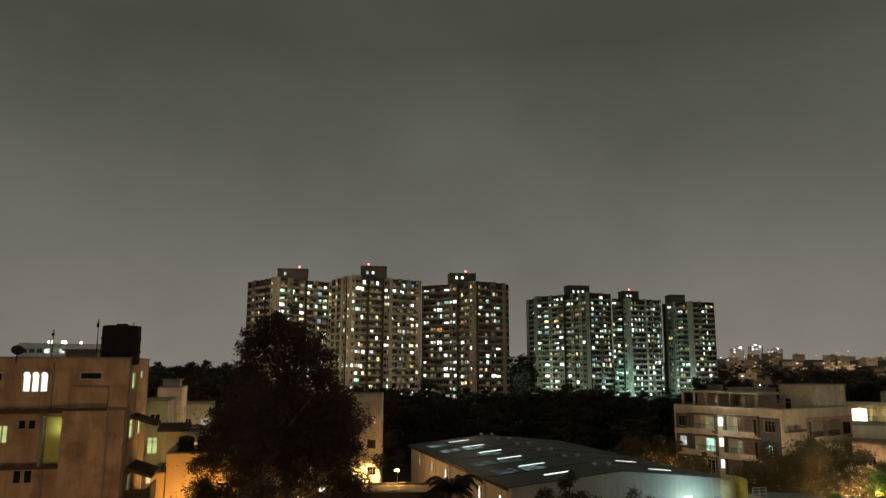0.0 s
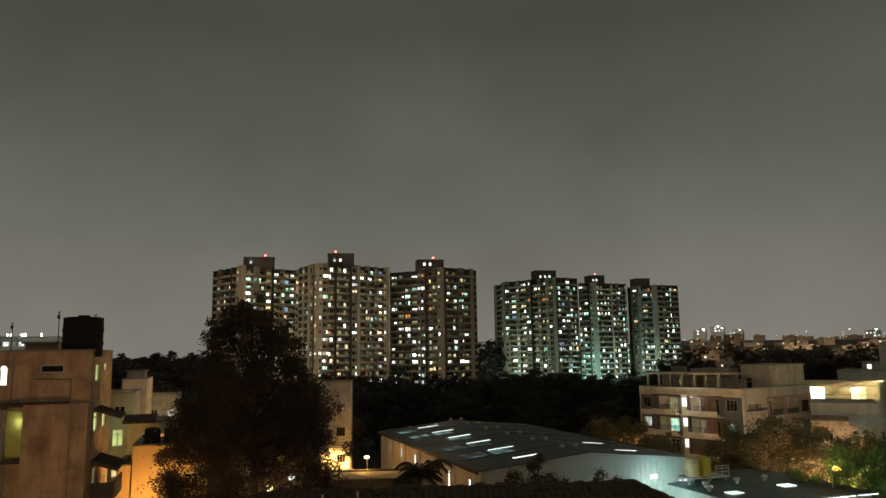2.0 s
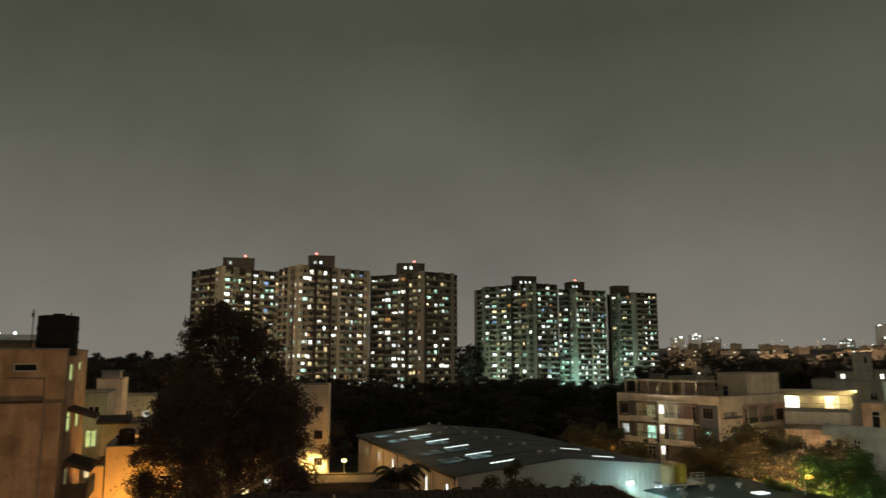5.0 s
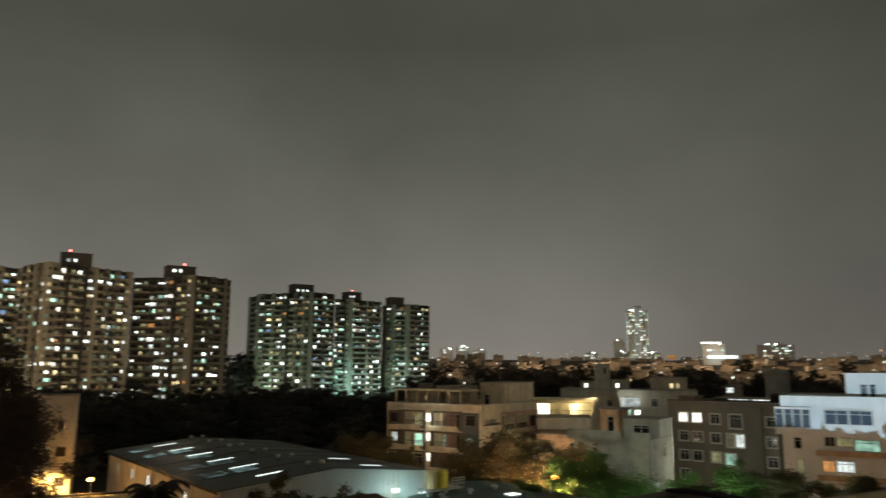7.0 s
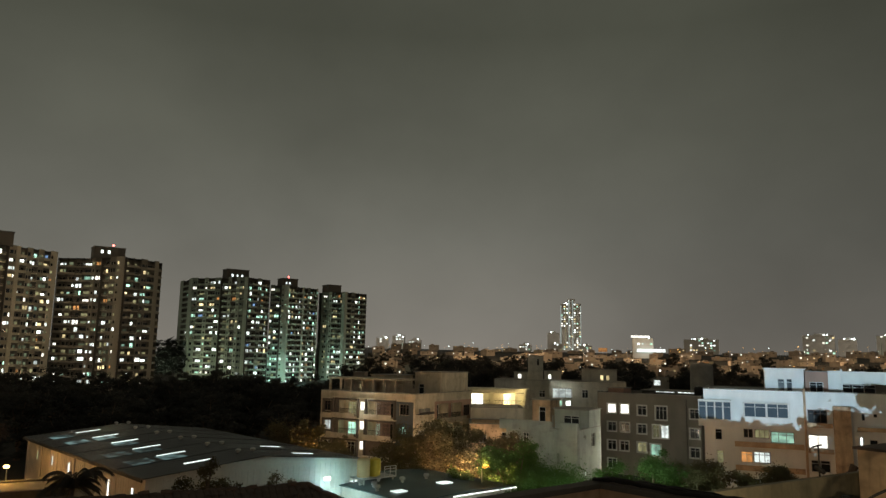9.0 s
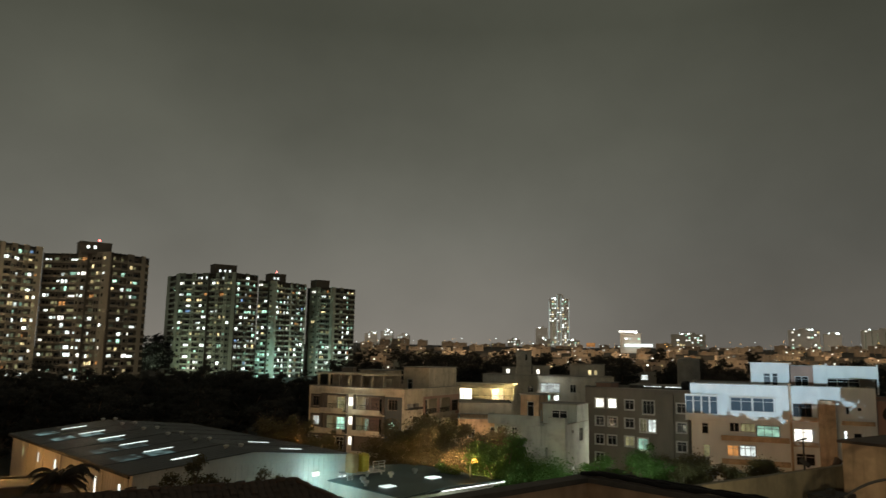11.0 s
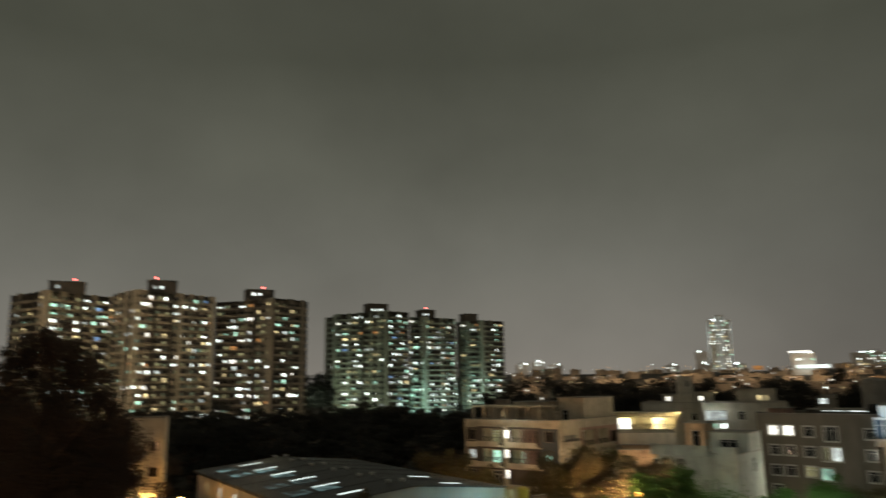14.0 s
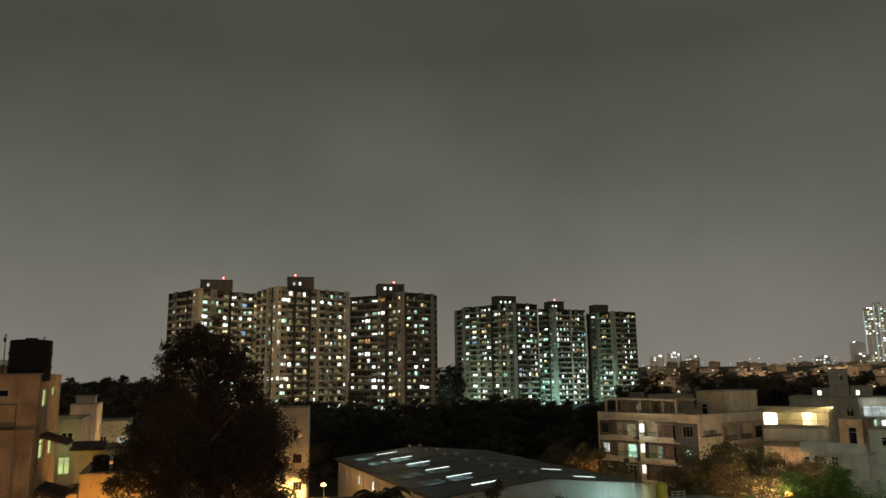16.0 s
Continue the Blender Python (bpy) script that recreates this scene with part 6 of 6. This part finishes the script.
# ---- the town beyond ----
rt = random.Random(31)
houses, far_houses = [], []
for k in range(20):
    far = k >= 10
    w, d, fl = rt.uniform(8, 14), rt.uniform(8, 11), rt.choice([2, 3, 3, 4]) if not far else rt.choice([2, 2, 3])
    hh = fl * 3.0 + 0.9
    rnd.seed(100 + k)
    win = []
    for f in range(max(0, fl - (1 if far else 2)), fl):
        for u in ((0.25, 0.7) if k % 2 else (0.18, 0.5, 0.82)):
            win.append((w * u, f * 3.0 + 1.1, 1.1, 1.15, rnd.choices(["dark", "bright", "warm", "orange", "white"], [64, 8, 15, 5, 8])[0], 1))
    at = place(60 + 14 * k, 178 + 3 * k, 0, 33)
    if not far:
        hb = building("house", at, w, d, hh, TOWNWALL, {"front": win, "left": [(d * 0.5, fl * 3 - 2.0, 1.2, 1.3, rnd.choice(["dark", "warm", "dark"]), 1)]},
                      "plain plastered town house with a flat roof", "house", 0.8, group="town houses")
        sx = rt.uniform(0.5, w - 4)
        block("stair_head", hb, sx, sx + 3, d * 0.4, d * 0.4 + 3.5, hh - 0.8, hh + rt.uniform(1.2, 2.2), TOWNWALL)
        bm = bmesh.new()
        lathe(bm, [(0.6, 0), (0.62, 1.2), (0.3, 1.4), (0.1, 1.45)], 12, pose(w - 1.3, d * 0.6, hh - 0.8))
        part("roof_tank", bm, BLACKTANK, hb)
        houses.append(hb)
        continue
    hb = thing("house", at, "small pale town house far off with a flat roof", "house", "far town houses")
    bm = bmesh.new()
    holed_wall(bm, Matrix(), 0, w, 0, hh, [(u - ww / 2, u + ww / 2, z, z + h2) for u, z, ww, h2, *_ in win], 0.25)
    box(bm, 0, 0.25, 0.25, d, 0, hh)
    box(bm, w - 0.25, w, 0.25, d, 0, hh)
    box(bm, 0.25, w - 0.25, d - 0.25, d, 0, hh)
    part("wall", bm, TOWNWALL, hb)
    bm = bmesh.new()
    box(bm, 0.25, w - 0.25, 0.25, d - 0.25, hh - 1.0, hh - 0.8)
    part("roof", bm, CONCRETE, hb)
    bm = bmesh.new()
    sx = rt.uniform(0.5, w - 4)
    box(bm, sx, sx + 3, d * 0.4, d * 0.4 + 3, hh - 0.8, hh + 1.5)
    part("stair_head", bm, TOWNWALL, hb)
    for u, z, ww, h2, lit, _ in win:
        part("window", pane_mesh(ww, h2, lit), None, hb, "", pose(u, 0.12, z))
    far_houses.append(hb)
for band, (d0, n) in enumerate(((150, 9), (172, 10), (196, 10), (226, 11), (262, 12), (305, 13), (355, 14), (415, 17), (480, 19), (560, 22), (660, 26), (770, 28), (900, 30), (1040, 30))):
    a0 = 27 if d0 < 190 else 21 if d0 < 400 else 18.5
    for k in range(n):
        az = a0 + (64 - a0) * (k + rt.uniform(-0.35, 0.35)) / (n - 1)
        dd = d0 + rt.uniform(-14, 14)
        if (d0 < 185 and az < 41) or (d0 < 300 and az < 45 and rt.random() < 0.6):
            continue
        x, y = dd * math.sin(radians(az)), dd * math.cos(radians(az))
        copy = copy_thing(rt.choice(houses if d0 < 300 else far_houses), place(x, y, ground_height(x, y) - 0.4, rt.choice([30, 33, 36, -10, 75]) + rt.uniform(-5, 5)))
        sc = rt.uniform(0.8, 1.1) * (1 + max(dd - 300, 0) * 0.0004)
        copy.scale = (sc * 1.15, sc * 1.15, sc * rt.uniform(0.75, 1.05) * (0.86 if d0 < 300 else 1 if d0 < 600 else 0.72))
lamps = [street_lamp(place(95 + 9 * k, 190, ground_height(95, 190), 200), 7.0, c, "distant street lamp glowing over the roofs") for k, c in enumerate(("cool", "warm", "warm"))]
for k in range(250):
    az, dd = rt.uniform(19.0, 63), 230 + 1250 * rt.random() ** 0.42
    x, y = dd * math.sin(radians(az)), dd * math.cos(radians(az))
    copy = copy_thing(rt.choice(lamps), place(x, y, ground_height(x, y), rt.uniform(150, 250)))
    sc = (1.0 + dd * 0.0007) * rt.uniform(0.6, 1.15) * (1.7 if dd > 500 and k % 5 == 0 else 1.0)
    copy.scale = (sc, sc, sc * (0.55 if dd > 450 else 0.9))
# Added fill lamps high over the roofs; the farthest stand in for haze.
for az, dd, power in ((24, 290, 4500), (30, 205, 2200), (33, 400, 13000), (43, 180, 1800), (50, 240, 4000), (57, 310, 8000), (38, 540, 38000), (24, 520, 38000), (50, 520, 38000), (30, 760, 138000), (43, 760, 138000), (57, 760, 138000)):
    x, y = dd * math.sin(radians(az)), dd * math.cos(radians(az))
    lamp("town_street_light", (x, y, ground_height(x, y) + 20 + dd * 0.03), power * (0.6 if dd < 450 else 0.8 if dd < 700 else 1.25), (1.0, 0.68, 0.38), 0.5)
for k in range(48):
    az, dd = (rt.uniform(21, 37), rt.uniform(205, 275)) if k < 10 else (rt.uniform(38, 64), rt.uniform(200, 330)) if k < 40 else (rt.uniform(20, 64), rt.uniform(330, 620))
    x, y = dd * math.sin(radians(az)), dd * math.cos(radians(az))
    copy = copy_thing(rt.choice(protos), place(x, y, ground_height(x, y) - 1, rt.uniform(0, 360)))
    sc = rt.uniform(0.95, 1.25)
    copy.scale = (sc * 1.2, sc * 1.2, sc)
for az0, az1, dd, top in ((18.6, 22.5, 215, 19.5), (24, 26.2, 215, 18.6), (26.6, 30.2, 205, 20.6), (30.4, 32.5, 235, 18.8), (32.6, 36.4, 228, 20.0), (37.6, 41.2, 238, 20.2), (44.6, 46.2, 228, 20.4)):
    n = int((az1 - az0) * 1.6) + 2
    for k in range(n):
        az, d2 = az0 + (az1 - az0) * k / (n - 1), dd + rt.uniform(-6, 6)
        x, y = d2 * math.sin(radians(az)), d2 * math.cos(radians(az))
        copy = copy_thing(rt.choice(protos), place(x, y, -0.4, rt.uniform(0, 360)))
        sc = (top - 1.0 - 2.5 * abs(2 * k / (n - 1) - 1) ** 2) / 15.5 * rt.uniform(0.92, 1.02)
        copy.scale = (sc * 1.1, sc * 1.1, sc)
lamp("town_lane_light", (83.0, 207.0, 9.0), 900, SODIUM, 0.3)
# tree line on the far rise
for k in range(44):
    az, dd = rt.uniform(-33, -4), rt.uniform(480, 680)
    x, y = dd * math.sin(radians(az)), dd * math.cos(radians(az))
    sc = rt.uniform(0.95, 1.3)
    join_tree(rt.choice(protos), x, y, ground_height(x, y) - 1, rt.uniform(0, 360), sc * 1.6, sc)
me = bpy.data.meshes.new("far_woods")
me.from_pydata(np.concatenate(WOODS[0]).tolist(), [], np.concatenate(WOODS[1]).tolist())
me.materials.append(LEAF)
tagged(new("far_woods", me), "dark far woods on the rise beyond the houses", "woods", kind="stuff")


def far_tower(x, y, w, d, base, top, yaw, wall, share, label, crown=False, strips=()):
    b = thing("high_rise", pose(x, y, 0, 0, 0, yaw), label, "tower", "distant high-rises")
    bm = bmesh.new()
    n = int((top - base) / 4)
    bays = max(4, int(w / 4.5))
    ops, cells = [], []
    for f in range(n):
        for k in range(bays):
            u, z = (k + 0.5) * w / bays, base + f * 4 + 1.2
            if rt.random() < share:
                ops.append((u - 1.3, u + 1.3, z, z + 2.0))
                cells.append((u, z))
    holed_wall(bm, Matrix(), 0, w, base - 20, top, ops, 0.6)
    box(bm, 0, 0.5, 0.6, d, base - 20, top)
    box(bm, w - 0.5, w, 0.6, d, base - 20, top)
    box(bm, 0.5, w - 0.5, 0.6, d, top - 1, top - 0.5)
    part("wall", bm, wall, b)
    if crown:
        for u in (0.3, 9.0, 15.5, 22.5, 29.0, 37.3):
            bm = bmesh.new()
            box(bm, u - 0.45, u + 0.45, -0.5, -0.1, base, top + (6 if 12 < u < 25 else -4))
            part("light_strip", bm, STRIP if u in (0.3, 15.5, 22.5, 37.3) else LITS["dim"], b, "glowing vertical strip light")
    for u in strips:
        bm = bmesh.new()
        box(bm, u - 0.5, u + 0.5, -0.5, -0.1, base, top - 2 - (u * 7) % 5)
        part("light_strip", bm, LITS["faint"], b, "dim vertical strip light")
    for u, z in cells:
        part("window", pane_mesh(2.6, 2.0, rt.choice(["white", "bright", "white", "green", "warm"])), None, b, "", pose(u, 0.3, z))
    bm = bmesh.new()
    box(bm, w * 0.35, w * 0.7, 2, d - 2, top - 0.5, top + (9 if crown else 3))
    part("lift_room", bm, wall, b)
    for k in range(3 if w > 25 else 1):
        bm = bmesh.new()
        r0 = rt.uniform(0.5, 1.5)
        lathe(bm, [(0.2, 0), (r0, 0.4), (r0, 1.6), (0.2, 2.2)], 10, pose(w * rt.uniform(0.1, 0.9), 1.0, top - 0.5))
        part("roof_lamp", bm, BULB["cool"], b, "glowing roof lamp")
    return b


for x, y, z, w, hh, yaw in ((431, 551.5, 29.0, 8, 3.6, -38), (298.5, 295.5, 17.6, 4.6, 2.6, -45)):
    bm = bmesh.new()
    box(bm, 0, w, 0, 0.4, z - hh / 2, z + hh / 2)
    for u in (0.4, w - 0.6):
        box(bm, u, u + 0.2, 0.1, 0.3, ground_height(x, y), z - hh / 2)
    solid("lit_hoarding", bm, LITS["orange"], "orange lit hoarding above the far roofs", "hoarding", pose(x, y, 0, 0, 0, yaw))
# pale house with white-lit roof terrace, and a big grey overhead tank
hw = building("house", pose(148.5, 182.0, 0, 0, 0, -41), 16, 9, 13.6, CREAM, {"front": [(3.0, 11.2, 3.4, 1.5, "bright", 1), (8.0, 11.0, 1.2, 1.3, "dark", 1), (12.5, 11.2, 2.0, 1.6, "white", 1), (9.5, 8.0, 1.0, 1.4, "white", 0), (7.6, 8.0, 0.8, 1.2, "warm", 0)]},
              "pale house with white-lit upper rooms", "house")
bm = bmesh.new()
lathe(bm, [(2.1, 11.0), (2.1, 17.6), (1.9, 17.9), (0.3, 18.3)], 24)
for a in range(4):
    box(bm, 1.3 * math.cos(a * 1.57 + 0.78) - 0.2, 1.3 * math.cos(a * 1.57 + 0.78) + 0.2, 1.3 * math.sin(a * 1.57 + 0.78) - 0.2, 1.3 * math.sin(a * 1.57 + 0.78) + 0.2, 0, 11.0)
solid("overhead_tank", bm, CONCRETE, "large grey concrete overhead water tank", "water tank", pose(107.0, 105.5, 0))


# Added lamps pale the distant walls in place of haze.
for p, power in (((775.0, 1035.0, 60.0), 60000), ((425.0, 1030.0, 50.0), 50000), ((1000.0, 700.0, 45.0), 30000)):
    lamp("far_street_light", p, power, (1.0, 0.86, 0.72), 1.0)
far_tower(806.5, 1144.4, 38, 26, 38, 126, -36, HAZEWALL, 0.30, "lit high-rise tower far across the town", True)
far_tower(780, 1150, 22, 20, 38, 70, -36, HAZEWALL, 0.03, "dark unlit high-rise far across the town")
far_tower(1026.7, 797.4, 46, 26, 32, 66, -54, HAZEWALL, 0.14, "distant apartment block with a few lights")
far_tower(1056, 757, 26, 24, 32, 60, -54, HAZEWALL, 0.05, "distant unlit apartment block")
far_tower(1086, 714.7, 70, 26, 30, 66, -58, HAZEWALL, 0.05, "distant pale apartment block", strips=(6, 15, 22, 33, 41, 50, 62))
far_tower(905, 930, 55, 26, 34, 58, -47, HAZEWALL, 0.3, "distant apartment block with scattered lights")
far_tower(590, 690, 24, 12, 30, 47, -42, HAZEWALL, 0.05, "distant office block with a lit crown")
for k, (x, y, h0) in enumerate(((430, 1130, 50), (455, 1122, 54), (480, 1112, 48), (690, 1010, 46), (735, 990, 44), (655, 1050, 44))):
    far_tower(x, y, 20, 14, 34, h0, -25 - 3 * k, HAZEWALL, 0.35, "distant hazy block with scattered lights")
bm = bmesh.new()
box(bm, 0, 21, 0, 0.6, 47.3, 49.5)
solid("lit_sign_band", bm, LITS["bright"], "long bright lit band on a far roof", "sign", pose(583, 684, 0, 0, 0, -42))
bm = bmesh.new()
box(bm, 0, 32, 0, 8, 30.5, 34.0)
solid("lit_hall", bm, LITS["white"], "low far hall glowing white", "hall", pose(588, 680, 0, 0, 0, -45))
# long low building behind the beige block
hs = building("office_building", pose(-152.6, 258.3, 0, 0, 0, 28), 27, 14, 26.6, HAZEWALL, {"front": [(2 + 2.4 * k, 23.2, 1.8, 1.6, "white" if k in (3, 5) else "dim" if k in (4, 9) else "dark", 1) for k in range(11)]}, "long office building far behind with roof lamps", "building")
# Added fill in mid-air that brightens the office front.
lamp("office_yard_light", (-128.0, 232.0, 22.0), 1700, (0.66, 0.92, 1.0), 0.5)
for u in (9.5, 10.6, 14.2, 15.0, 20):
    bm = bmesh.new()
    lathe(bm, [(0.1, 0), (0.62 if u == 14.2 else 0.28, 0.2), (0.62 if u == 14.2 else 0.28, 0.7), (0.1, 1.0)], 10, pose(u, 0.3, 26.7))
    part("roof_lamp", bm, BULB["cool"], hs, "glowing roof lamp")
